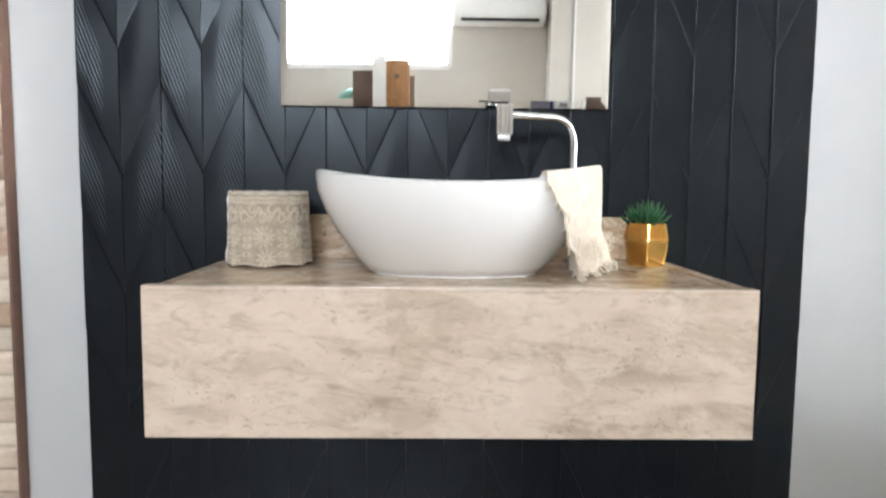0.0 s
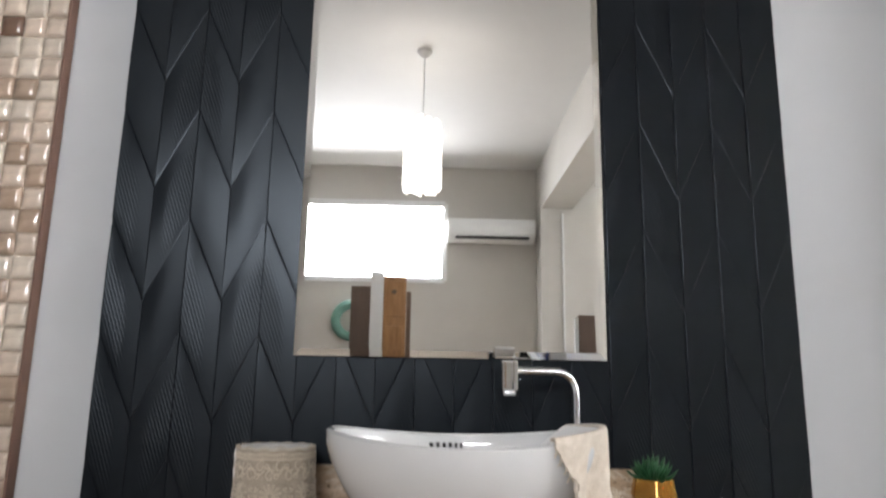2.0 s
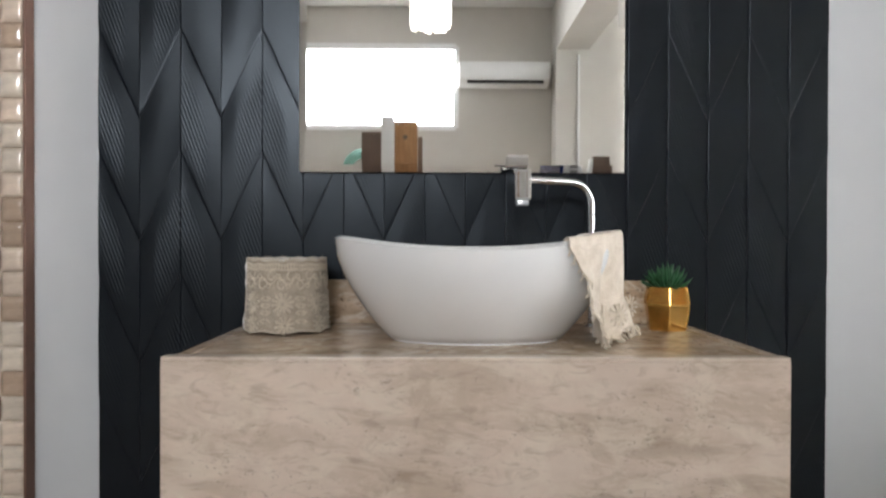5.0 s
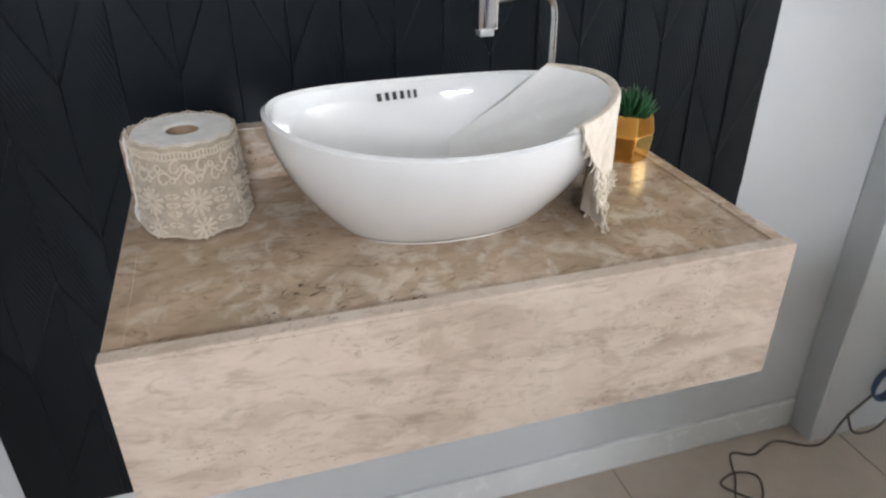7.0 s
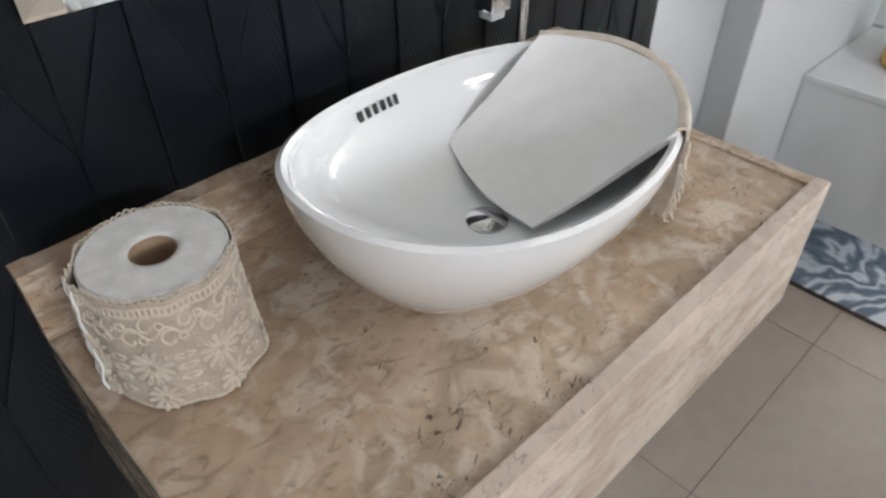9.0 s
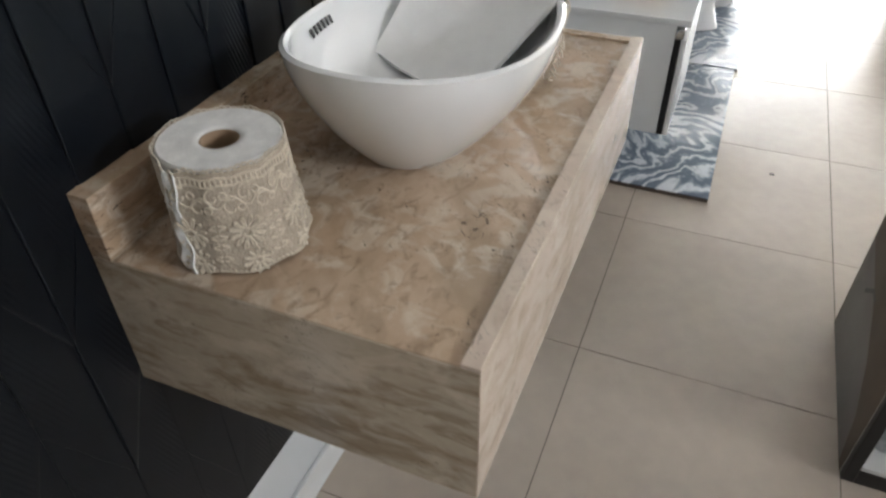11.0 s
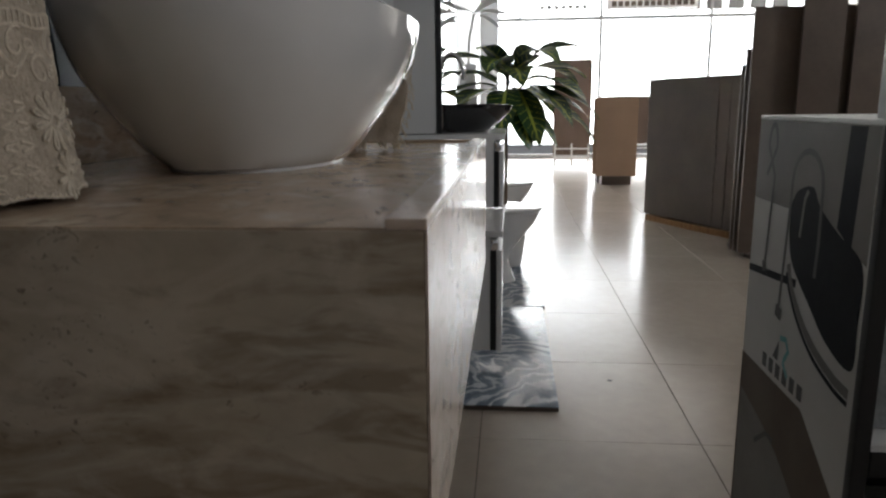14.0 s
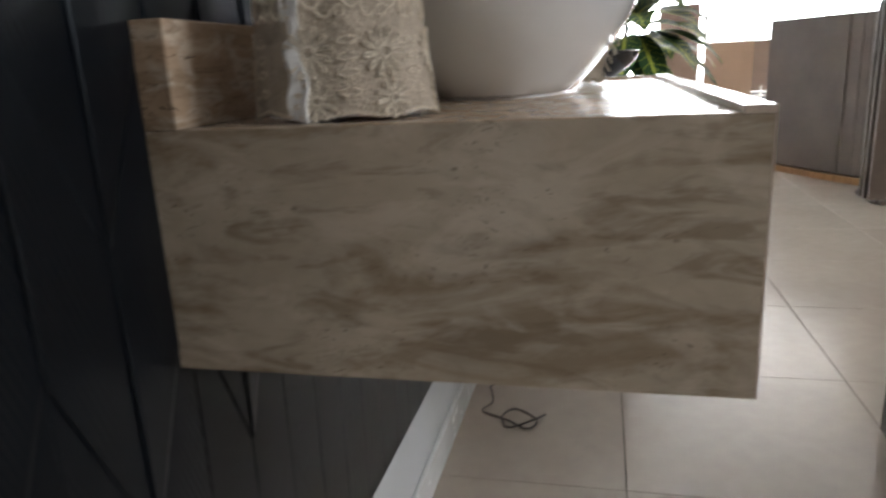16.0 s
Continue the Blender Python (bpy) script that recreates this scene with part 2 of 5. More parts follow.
M = {
    "wall": mat("wall_paint", (0.58, 0.60, 0.615), 0.6, scale=1.2, dark=(0.53, 0.55, 0.565), fine=0.15, bump=0.06, bscale=260),
    "rear": mat("greige_paint", (0.60, 0.575, 0.53), 0.65, scale=1.2, dark=(0.54, 0.515, 0.475), fine=0.15, bump=0.06, bscale=260),
    "ceil": mat("ceiling_paint", (0.72, 0.71, 0.69), 0.7, scale=0.8, dark=(0.67, 0.66, 0.64), bump=0.04, bscale=200),
    "skirt": mat("white_skirting_tile", (0.76, 0.78, 0.79), 0.25, scale=3, fine=0.1),
    "floor": mat("beige_porcelain", (0.50, 0.43, 0.365), 0.20, scale=2.2, dark=(0.43, 0.37, 0.315), fine=0.35, rvar=0.05, piece=0.03, bump=0.02, bscale=90),
    "grout": mat("grout", (0.10, 0.085, 0.07), 0.9, scale=20),
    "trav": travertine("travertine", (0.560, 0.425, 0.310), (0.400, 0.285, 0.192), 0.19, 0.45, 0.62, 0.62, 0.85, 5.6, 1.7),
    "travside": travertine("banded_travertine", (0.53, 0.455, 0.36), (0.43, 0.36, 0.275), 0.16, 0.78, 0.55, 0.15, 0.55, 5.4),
    # same stone again, paler and calmer: the front's light is in its colour
    "travlit": travertine("front_lit_travertine", (0.635, 0.525, 0.44), (0.54, 0.44, 0.36), 0.14, 0.30, 0.62, 0.32, 0.40, 4.0, 1.4),
    "marble": blue_marble(),
    "black": ribbed_black(),
    "porc": mat("white_porcelain", (0.83, 0.84, 0.84), 0.05, scale=2, dark=(0.80, 0.81, 0.81), rvar=0.015, coat=1.0),
    "chrome": mat("chrome", (0.80, 0.81, 0.82), 0.08, 1.0, scale=30, rvar=0.04),
    "gold": mat("gold_ceramic", (0.80, 0.50, 0.16), 0.20, 1.0, scale=40, dark=(0.66, 0.41, 0.11), rvar=0.08),
    "ink": mat("black_print", (0.03, 0.03, 0.03), 0.4, scale=60),
    "blackgloss": mat("black_gloss", (0.012, 0.013, 0.016), 0.10, scale=20, coat=0.5),
    "blackmat": mat("black_edge", (0.012, 0.012, 0.013), 0.45, scale=30),
    "lacquer": mat("white_lacquer", (0.72, 0.73, 0.73), 0.18, scale=2, dark=(0.69, 0.70, 0.70), fine=0.1),
    "plastic": mat("white_plastic", (0.76, 0.76, 0.75), 0.35, scale=5, dark=(0.72, 0.72, 0.71)),
    "paper": mat("tissue_paper", (0.82, 0.81, 0.79), 0.9, scale=60, bump=0.3, bscale=500),
    "card": mat("brown_cardboard", (0.36, 0.25, 0.16), 0.9, scale=30, bump=0.1),
    "lace": mat("cream_lace", (0.52, 0.445, 0.35), 0.85, scale=70, dark=(0.37, 0.305, 0.23), fine=0.4, bump=0.7, bscale=330, sheen=0.2, spread=(0.36, 0.60)),
    "towellace": mat("pale_crochet", (0.76, 0.68, 0.58), 0.85, scale=60, dark=(0.62, 0.54, 0.44), fine=0.4, bump=0.7, bscale=300, sheen=0.2, spread=(0.36, 0.60)),
    "mosgrout": mat("pale_grout", (0.46, 0.37, 0.30), 0.85, scale=30),
    "thread": mat("cream_thread", (0.72, 0.64, 0.52), 0.6, scale=120, dark=(0.58, 0.505, 0.395), bump=0.6, bscale=500, sheen=0.2),
    "cloth": mat("white_towel", (0.88, 0.875, 0.86), 0.9, scale=50, dark=(0.84, 0.835, 0.82), bump=0.2, bscale=420, sheen=0.3),
    "leaf": mat("succulent_green", (0.018, 0.11, 0.035), 0.5, scale=60, dark=(0.008, 0.05, 0.018)),
    "brown": mat("brown_panel", (0.185, 0.125, 0.095), 0.4, scale=5, dark=(0.14, 0.095, 0.07), stretch=(1, 1, 0.4), piece=0.12),
    "slabback": mat("dark_slab", (0.135, 0.098, 0.076), 0.35, scale=4, dark=(0.095, 0.070, 0.055), piece=0.15),
    "kraft": mat("kraft_board", (0.40, 0.27, 0.185), 0.75, scale=3, dark=(0.35, 0.235, 0.16), fine=0.2),
    "wood": mat("oak_board", (0.42, 0.225, 0.095), 0.5, scale=6, dark=(0.27, 0.13, 0.05), stretch=(5, 5, 0.7), bump=0.1),
    "bark": mat("stem_bark", (0.16, 0.115, 0.075), 0.8, scale=40, bump=0.4),
    "alu": mat("grey_aluminium", (0.62, 0.63, 0.64), 0.35, 0.7, scale=20),
    "bluep": mat("blue_plastic", (0.03, 0.055, 0.19), 0.25, scale=10),
    "orange": mat("orange_print", (0.75, 0.16, 0.03), 0.4, scale=15),
    "teal": mat("teal_print", (0.10, 0.36, 0.37), 0.4, scale=15),
    "film": mat("clear_bag", (0.62, 0.66, 0.68), 0.12, scale=18, dark=(0.34, 0.37, 0.39), bump=0.9, bscale=30, fine=0.3),
    "wreath": mat("green_hoop", (0.13, 0.27, 0.22), 0.6, scale=30),
    "asphalt": mat("asphalt", (0.16, 0.16, 0.16), 0.9, scale=3, bump=0.3),
    "edge": mat("tile_edge_brown", (0.19, 0.10, 0.07), 0.6, scale=30),
    "greyprint": mat("grey_print", (0.30, 0.30, 0.30), 0.5, scale=20),
    "redprint": mat("orange_red_print", (0.62, 0.20, 0.09), 0.5, scale=20),
    "cable": mat("dark_cable", (0.09, 0.07, 0.06), 0.5, scale=40),
    "bluecable": mat("blue_cable", (0.04, 0.08, 0.16), 0.45, scale=40),
}
mir = bpy.data.materials.new("silver_mirror")
mir.use_nodes = True
mb = mir.node_tree.nodes["Principled BSDF"]
mb.inputs["Base Color"].default_value = (0.90, 0.91, 0.90, 1)
mb.inputs["Metallic"].default_value, mb.inputs["Roughness"].default_value = 1.0, 0.012
M["mirror"] = mir
gl = bpy.data.materials.new("clear_glass")
gl.use_nodes = True
gb = gl.node_tree.nodes["Principled BSDF"]
gb.inputs["Base Color"].default_value = (0.96, 0.98, 0.98, 1)
gb.inputs["Roughness"].default_value, gb.inputs["IOR"].default_value, gb.inputs["Transmission Weight"].default_value = 0.0, 1.02, 1.0
M["glass"] = gl
M["shade"] = glow("lit_crystal", (1.0, 0.96, 0.91), 3.2)
# emission stands in for the daylit street and also lights the shop
M["outside"] = glow("glowing_backdrop", (0.96, 0.98, 1.0), 3.2)

# ---- building helpers ----
ORIGIN = {}


def thing(name, x, y, z, label, category, group="", kind=""):
    ob = new(name)
    ob.empty_display_size = 0.05
    ob.location = (x, y, z)
    ORIGIN[ob.name] = Vector((x, y, z))
    return tagged(ob, label, category, group, kind)


def finish(name, bm, material, smooth=True, angle=35):
    me = bpy.data.meshes.new(name)
    bmesh.ops.recalc_face_normals(bm, faces=bm.faces[:])
    if smooth:
        for f in bm.faces:
            f.smooth = True
        size = {f: f.calc_area() for f in bm.faces}
        for e in bm.edges:
            if len(e.link_faces) == 2:
                bend = e.calc_face_angle(0)
                a, c = (size[f] for f in e.link_faces)
                # a broad flat face stays flat up to its narrow bevel
                if bend > radians(angle) or (bend > radians(8) and max(a, c) > 12 * min(a, c)):
                    e.smooth = False
    bm.to_mesh(me)
    bm.free()
    if material:
        me.materials.append(material)
    return me


def part(name, bm, material, parent=None, label="", smooth=True, kind=""):
    """One mesh, built in the room's coordinates, under a thing or part (or on its own)."""
    o = ORIGIN[parent.name] if parent else Vector((0, 0, 0))
    if parent:
        bmesh.ops.translate(bm, verts=bm.verts[:], vec=-o)
    ob = new(name, finish(name, bm, material, smooth))
    if parent:
        ob.parent = parent
    ORIGIN[ob.name] = o
    return tagged(ob, label, kind=kind)


def box(x0, x1, y0, y1, z0, z1, bevel=0.0, seg=2, bm=None):
    b = bmesh.new()
    bmesh.ops.create_cube(b, size=1)
    for v in b.verts:
        v.co = Vector(((x0 + x1) / 2 + v.co.x * (x1 - x0), (y0 + y1) / 2 + v.co.y * (y1 - y0), (z0 + z1) / 2 + v.co.z * (z1 - z0)))
    if bevel:
        bmesh.ops.bevel(b, geom=b.edges[:], offset=bevel, segments=seg, affect="EDGES", profile=0.6)
    if bm is None:
        return b
    me = bpy.data.meshes.new("tmp")
    b.to_mesh(me)
    b.free()
    bm.from_mesh(me)
    bpy.data.meshes.remove(me)
    return bm


def turned(profile, cx, cy, segs=32, sx=1.0, sy=1.0, bm=None):
    """Rings of radius r at height z round an upright axis; ends with r = 0 close."""
    b = bm or bmesh.new()
    rings = []
    for r, z in profile:
        if r < 1e-6:
            rings.append([b.verts.new((cx, cy, z))])
        else:
            rings.append([b.verts.new((cx + sx * r * math.cos(2 * math.pi * i / segs), cy + sy * r * math.sin(2 * math.pi * i / segs), z)) for i in range(segs)])
    for a, c in zip(rings, rings[1:]):
        for i in range(segs):
            j = (i + 1) % segs
            if len(a) == 1 and len(c) == 1:
                continue
            if len(a) == 1:
                b.faces.new((a[0], c[i], c[j]))
            elif len(c) == 1:
                b.faces.new((a[i], a[j], c[0]))
            else:
                b.faces.new((a[i], a[j], c[j], c[i]))
    return b


def tube(points, r, segs=10, bm=None, taper=1.0):
    b = bm or bmesh.new()
    pts = [Vector(p) for p in points]
    rings, up = [], None
    for i, p in enumerate(pts):
        d = (pts[min(i + 1, len(pts) - 1)] - pts[max(i - 1, 0)]).normalized()
        if up is None:
            up = d.orthogonal().normalized()
        up = (up - d * up.dot(d)).normalized()
        side = d.cross(up)
        rr = r * (1 + (taper - 1) * i / max(1, len(pts) - 1))
        rings.append([b.verts.new(p + rr * (math.cos(2 * math.pi * k / segs) * up + math.sin(2 * math.pi * k / segs) * side)) for k in range(segs)])
    for a, c in zip(rings, rings[1:]):
        for k in range(segs):
            j = (k + 1) % segs
            b.faces.new((a[k], a[j], c[j], c[k]))
    b.faces.new(rings[0][::-1])
    b.faces.new(rings[-1])
    return b


def glide(points, n=6):
    """A smooth line through the points."""
    p = [Vector(points[0])] + [Vector(q) for q in points] + [Vector(points[-1])]
    out = []
    for a, b_, c, d in zip(p, p[1:], p[2:], p[3:]):
        for k in range(n):
            t = k / n
            out.append(0.5 * ((2 * b_) + (c - a) * t + (2 * a - 5 * b_ + 4 * c - d) * t * t + (3 * b_ - a - 3 * c + d) * t ** 3))
    return out + [p[-1]]

def arc(p0, p1, p2, n=10):
    """A smooth bend from p0 to p2 with its corner at p1."""
    a, b, c = Vector(p0), Vector(p1), Vector(p2)
    return [(1 - t) ** 2 * a + 2 * t * (1 - t) * b + t * t * c for t in (i / n for i in range(n + 1))]


def grid(rows, bm=None, closed=False):
    """A sheet through rows of points."""
    b = bm or bmesh.new()
    vs = [[b.verts.new(p) for p in row] for row in rows]
    for a, c in zip(vs, vs[1:]):
        n = len(a)
        for i in range(n if closed else n - 1):
            j = (i + 1) % n
            b.faces.new((a[i], a[j], c[j], c[i]))
    return b


def thick(bm, d):
    bmesh.ops.recalc_face_normals(bm, faces=bm.faces[:])
    bmesh.ops.solidify(bm, geom=bm.faces[:], thickness=d)
    return bm


def structure(name, bm, material, label="", smooth=False):
    ob = part(name, bm, material, None, label, smooth)
    return tagged(ob, kind="structure")

# ---- the large structure ----
YW, XE, YR, XL, ZC = 0.03, 12.0, -6.03, -9.0, 3.54

structure("wall_north", box(XL - 0.15, XE + 0.15, YW, YW + 0.15, 0, ZC), M["wall"], "plain white painted shop wall")
structure("wall_west", box(XL - 0.15, XL, YR, YW, 0, ZC), M["wall"], "plain white painted wall")
WX0, WX1, WZ0, WZ1 = -1.60, 0.15, 2.262, 3.12
rear = box(XL - 0.15, WX0, YR - 0.15, YR, 0, ZC)
box(WX1, XE + 0.15, YR - 0.15, YR, 0, ZC, bm=rear)
box(WX0, WX1, YR - 0.15, YR, 0, WZ0, bm=rear)
box(WX0, WX1, YR - 0.15, YR, WZ1, ZC, bm=rear)
structure("wall_south", rear, M["rear"], "greige painted wall with a high window opening")
structure("ceiling", box(XL - 0.15, XE + 0.15, YR - 0.15, YW + 0.15, ZC, ZC + 0.12), M["ceil"], "smooth off-white ceiling")
col = box(1.16, 1.38, YR, -5.75, 0, ZC, 0.004)
structure("column", col, M["rear"], "greige painted square column at the rear wall")
structure("partition", box(1.405, 3.6, YR, -5.78, 0, 2.96, 0.004), M["rear"], "pale panelled partition at the rear wall")
structure("beam", box(1.16, 1.50, -5.75, -0.6, 3.02, ZC), M["rear"], "painted ceiling beam running through the shop")

floor = structure("floor", box(XL, XE, YR, YW, -0.10, -0.003), M["grout"], "beige porcelain tile floor with dark joints")
structure("ground", box(-60, 90, -80, 80, -0.22, -0.16), M["asphalt"], "grey street paving outside")
# added glowing sheet in place of the bright distance
structure("backdrop", box(26, 26.1, -22, 18, -0.15, 10), M["outside"], "glowing sheet standing in for the blown-out street distance")

# skirting below the dark cladding
skirt = box(-0.69, 1.05, YW - 0.012, YW - 0.001, 0.0, 0.085, 0.003)
structure("baseboard", skirt, M["skirt"], "white glossy skirting tile along the wall")
structure("wall_pier", box(1.055, 1.95, -0.05, YW - 0.001, 0.0, ZC, 0.003), M["wall"], "white painted wall pier standing slightly proud")

# high window in the rear wall
win = thing("window_1", (WX0 + WX1) / 2, YR, WZ0, "high white-framed shop window full of bright daylight", "window", kind="structure")
fr = box(WX0, WX1, YR - 0.09, YR + 0.012, WZ0 - 0.03, WZ0 + 0.03, 0.004)
box(WX0, WX1, YR - 0.09, YR + 0.012, WZ1 - 0.03, WZ1 + 0.03, 0.004, bm=fr)
box(WX1 - 0.03, WX1 + 0.03, YR - 0.09, YR + 0.012, WZ0, WZ1, 0.004, bm=fr)
box(WX0 - 0.03, WX0 + 0.03, YR - 0.09, YR + 0.012, WZ0, WZ1, 0.004, bm=fr)
part("window_frame", fr, M["plastic"], win)

# glazed shop front
front = thing("window_2", XE, -3, 0, "glazed shop front with aluminium mullions and lettered panes", "shop window", kind="structure")
for y in (-0.25, -2.05, -3.9, -5.9):
    part("mullion", box(XE - 0.03, XE + 0.03, y - 0.025, y + 0.025, 0, ZC, 0.004), M["alu"], front)
for z in (0.04, 2.40, ZC - 0.04):
    part("transom", box(XE - 0.035, XE + 0.035, -6.0, YW, z - 0.03, z + 0.03, 0.004), M["alu"], front)
for y0, y1 in ((-2.02, -0.28), (-3.87, -2.08), (-5.87, -3.93)):
    for z0, z1 in ((0.07, 2.37), (2.43, ZC - 0.07)):
        p = part("pane", box(XE - 0.004, XE + 0.004, y0, y1, z0, z1), M["glass"], front, smooth=False)
        p.visible_shadow = False
structure("wall_east", box(XE - 0.05, XE + 0.1, -0.25, YW, 0, ZC), M["wall"], "plain white wall end beside the shop front")

# ---- dark faceted cladding ----
PX0, PX1, PZ0, PZ1 = -0.693, 0.697, 0.292, 2.36
COLS, PITCH, DROP = 18, 0.2325, 0.170
CW = (PX1 - PX0) / COLS
clad = tagged(part("feature_wall", box(PX0, PX1, 0.012, YW - 0.001, PZ0, PZ1), M["blackmat"], None, "anthracite ceramic wall cladding of pointed relief pieces"), category="wall cladding", kind="structure")


def relief(u, s, w):
    """How far a piece stands out: u across from its proud edge, s across from its low end, w along it."""
    edge = (1 - u) ** 1.5 * (0.45 + 0.55 * math.sin(math.pi * min(1, w * 1.05)))
    tips = 0.35 + 0.65 * abs(2 * s - 1) ** 1.5
    return 0.0012 + 0.0037 * edge + 0.0016 * (1 - w) ** 2 * tips + 0.0016 * math.sin(math.pi * u) ** 2 * (0.4 + 0.6 * w)


ACROSS = (0.0, 0.012, 0.04, 0.12, 0.28, 0.5, 0.75, 1.0)
ALONG = (0.0, 0.012, 0.05, 0.15, 0.3, 0.45, 0.6, 0.8, 0.95, 1.0)


def clad_mesh(lean, lo, hi, proud=1.0):
    """A slanted-ended piece; lean +1 or -1; cut off below lo and above hi (heights from its foot)."""
    b = bmesh.new()
    uv = b.loops.layers.uv.new("UVMap")
    nu, nw = len(ACROSS) - 1, len(ALONG) - 1
    g = 0.00015
    top, low, at = [], [], {}
    for w in ALONG:
        rt, rl = [], []
        for u in ACROSS:
            s = u if lean > 0 else 1 - u
            z = DROP * s + g + (PITCH - 2 * g) * w
            zc = min(max(z, lo), hi)
            x = (u - 0.5) * (CW - 2 * g)
            h = relief(u, s, w)
            if u == 0:
                h -= 0.0010
            if w == 0:
                h -= 0.0004
            h = 0.0012 + (h - 0.0012) * proud
            v = b.verts.new((x, -h, zc))
            at[v] = (s, w)
            rt.append(v)
            v = b.verts.new((x, 0.013, zc))
            at[v] = (s, w)
            rl.append(v)
        top.append(rt)
        low.append(rl)
    for j in range(nw):
        for i in range(nu):
            b.faces.new((top[j][i], top[j][i + 1], top[j + 1][i + 1], top[j + 1][i]))
    rim = [(0, i) for i in range(nu)] + [(j, nu) for j in range(nw)] + [(nw, i) for i in range(nu, 0, -1)] + [(j, 0) for j in range(nw, 0, -1)]
    for (a, c), (d, e) in zip(rim, rim[1:] + rim[:1]):
        b.faces.new((top[a][c], top[d][e], low[d][e], low[a][c]))
    for f in b.faces:
        for lp in f.loops:
            lp[uv].uv = at[lp.vert]
    bmesh.ops.dissolve_degenerate(b, dist=0.0002, edges=b.edges[:])
    return finish("piece", b, M["black"], True, 50)


whole = {(lean, proud): clad_mesh(lean, -9, 9, proud) for lean in (1, -1) for proud in (1.0, 0.12)}
# even seams carry the points
PHASE = 1.216
for c in range(COLS):
    lean = -1 if c % 2 == 0 else 1
    x = PX0 + (c + 0.5) * CW
    k = -8
    while True:
        foot = PHASE - DROP + k * PITCH
        k += 1
        if foot > PZ1 - 0.01:
            break
        if foot + DROP + PITCH < PZ0 + 0.01:
            continue
        cut = foot < PZ0 or foot + DROP + PITCH > PZ1
        # the lowest rows, round and below the counter, are nearly flat
        proud = 1.0 if foot > 0.50 else 0.12
        me = clad_mesh(lean, PZ0 - foot, PZ1 - foot, proud) if cut else whole[lean, proud]
        if not me.polygons:
            continue
        ob = new("wall_tile", me)
        ob.location = (x, 0, foot)
        ob.parent = clad

# ---- glazed mosaic ----
mosaic_cols = [((0.70, 0.58, 0.47), "mosaic_beige"), ((0.47, 0.35, 0.26), "mosaic_tan"), ((0.22, 0.13, 0.09), "mosaic_brown"), ((0.74, 0.65, 0.54), "mosaic_cream")]
mm = [mat(n, c, 0.10, scale=9, dark=tuple(0.72 * k for k in c), stretch=(1, 1, 4), rvar=0.04, piece=0.12, coat=1.0, bump=0.25, bscale=45) for c, n in mosaic_cols]
mos = tagged(part("mosaic_panel", box(-1.32, -0.8325, 0.008, YW - 0.001, 0.0, 2.5), M["mosgrout"], None, "beige and brown glazed mosaic tile wall panel"), category="mosaic", kind="structure")


def pillow(h=0.0234, n=6):
    """A glazed tile with a softly domed face."""
    rows = []
    for j in range(n + 1):
        row = []
        for i in range(n + 1):
            u, v = 2 * i / n - 1, 2 * j / n - 1
            d = (1 - abs(u) ** 4) * (1 - abs(v) ** 4)
            row.append((h * u, 0.0005 - 0.0048 * d ** 0.5, h * v))
        rows.append(row)
    b = grid(rows)
    rim = [rows[0][i] for i in range(n)] + [rows[j][n] for j in range(n)] + [rows[n][i] for i in range(n, 0, -1)] + [rows[j][0] for j in range(n, 0, -1)]
    grid([rim, [(x, 0.006, z) for x, y, z in rim]], b, closed=True)
    bmesh.ops.remove_doubles(b, verts=b.verts[:], dist=1e-6)
    return b


tmesh = finish("mosaic_tile", pillow(), None, True, 70)
tmeshes = []
for m in mm:
    me = tmesh.copy()
    me.materials.append(m)
    tmeshes.append(me)
rs = random.Random(4)
for i in range(8):
    for j in range(37):
        ob = new("mosaic_tile", tmeshes[rs.choices((0, 1, 2, 3), (5, 3, 1, 5))[0]])
        ob.location = (-0.860 - i * 0.047, 0.006 - rs.random() * 0.002, 0.44 + j * 0.0475)
        ob.rotation_euler = (rs.uniform(-0.05, 0.05), 0, rs.uniform(-0.06, 0.06))
        ob.parent = mos
edge = box(-0.8372, -0.832, 0.0, YW - 0.001, 0, 2.5, 0.001)
part("panel_edge", edge, M["edge"], mos, "brown tile edge strip")

# ---- wall mirror ----
mirror = thing("wall_mirror", -0.004, -0.012, 1.178, "frameless rectangular silver mirror hanging on dark cladding", "mirror")
MX0, MX1, MZ0, MZ1, BV = -0.311, 0.303, 1.178, 2.004, 0.014
b = bmesh.new()
o = [b.verts.new(p) for p in ((MX0, -0.013, MZ0), (MX1, -0.013, MZ0), (MX1, -0.013, MZ1), (MX0, -0.013, MZ1))]
i4 = [b.verts.new(p) for p in ((MX0 + BV, -0.0148, MZ0 + BV), (MX1 - BV, -0.0148, MZ0 + BV), (MX1 - BV, -0.0148, MZ1 - BV), (MX0 + BV, -0.0148, MZ1 - BV))]
k4 = [b.verts.new((v.co.x, -0.010, v.co.z)) for v in o]
b.faces.new(i4)
for a in range(4):
    c = (a + 1) % 4
    b.faces.new((o[a], o[c], i4[c], i4[a]))
    b.faces.new((k4[a], k4[c], o[c], o[a]))
b.faces.new(k4[::-1])
part("glass", b, M["mirror"], mirror, smooth=False)

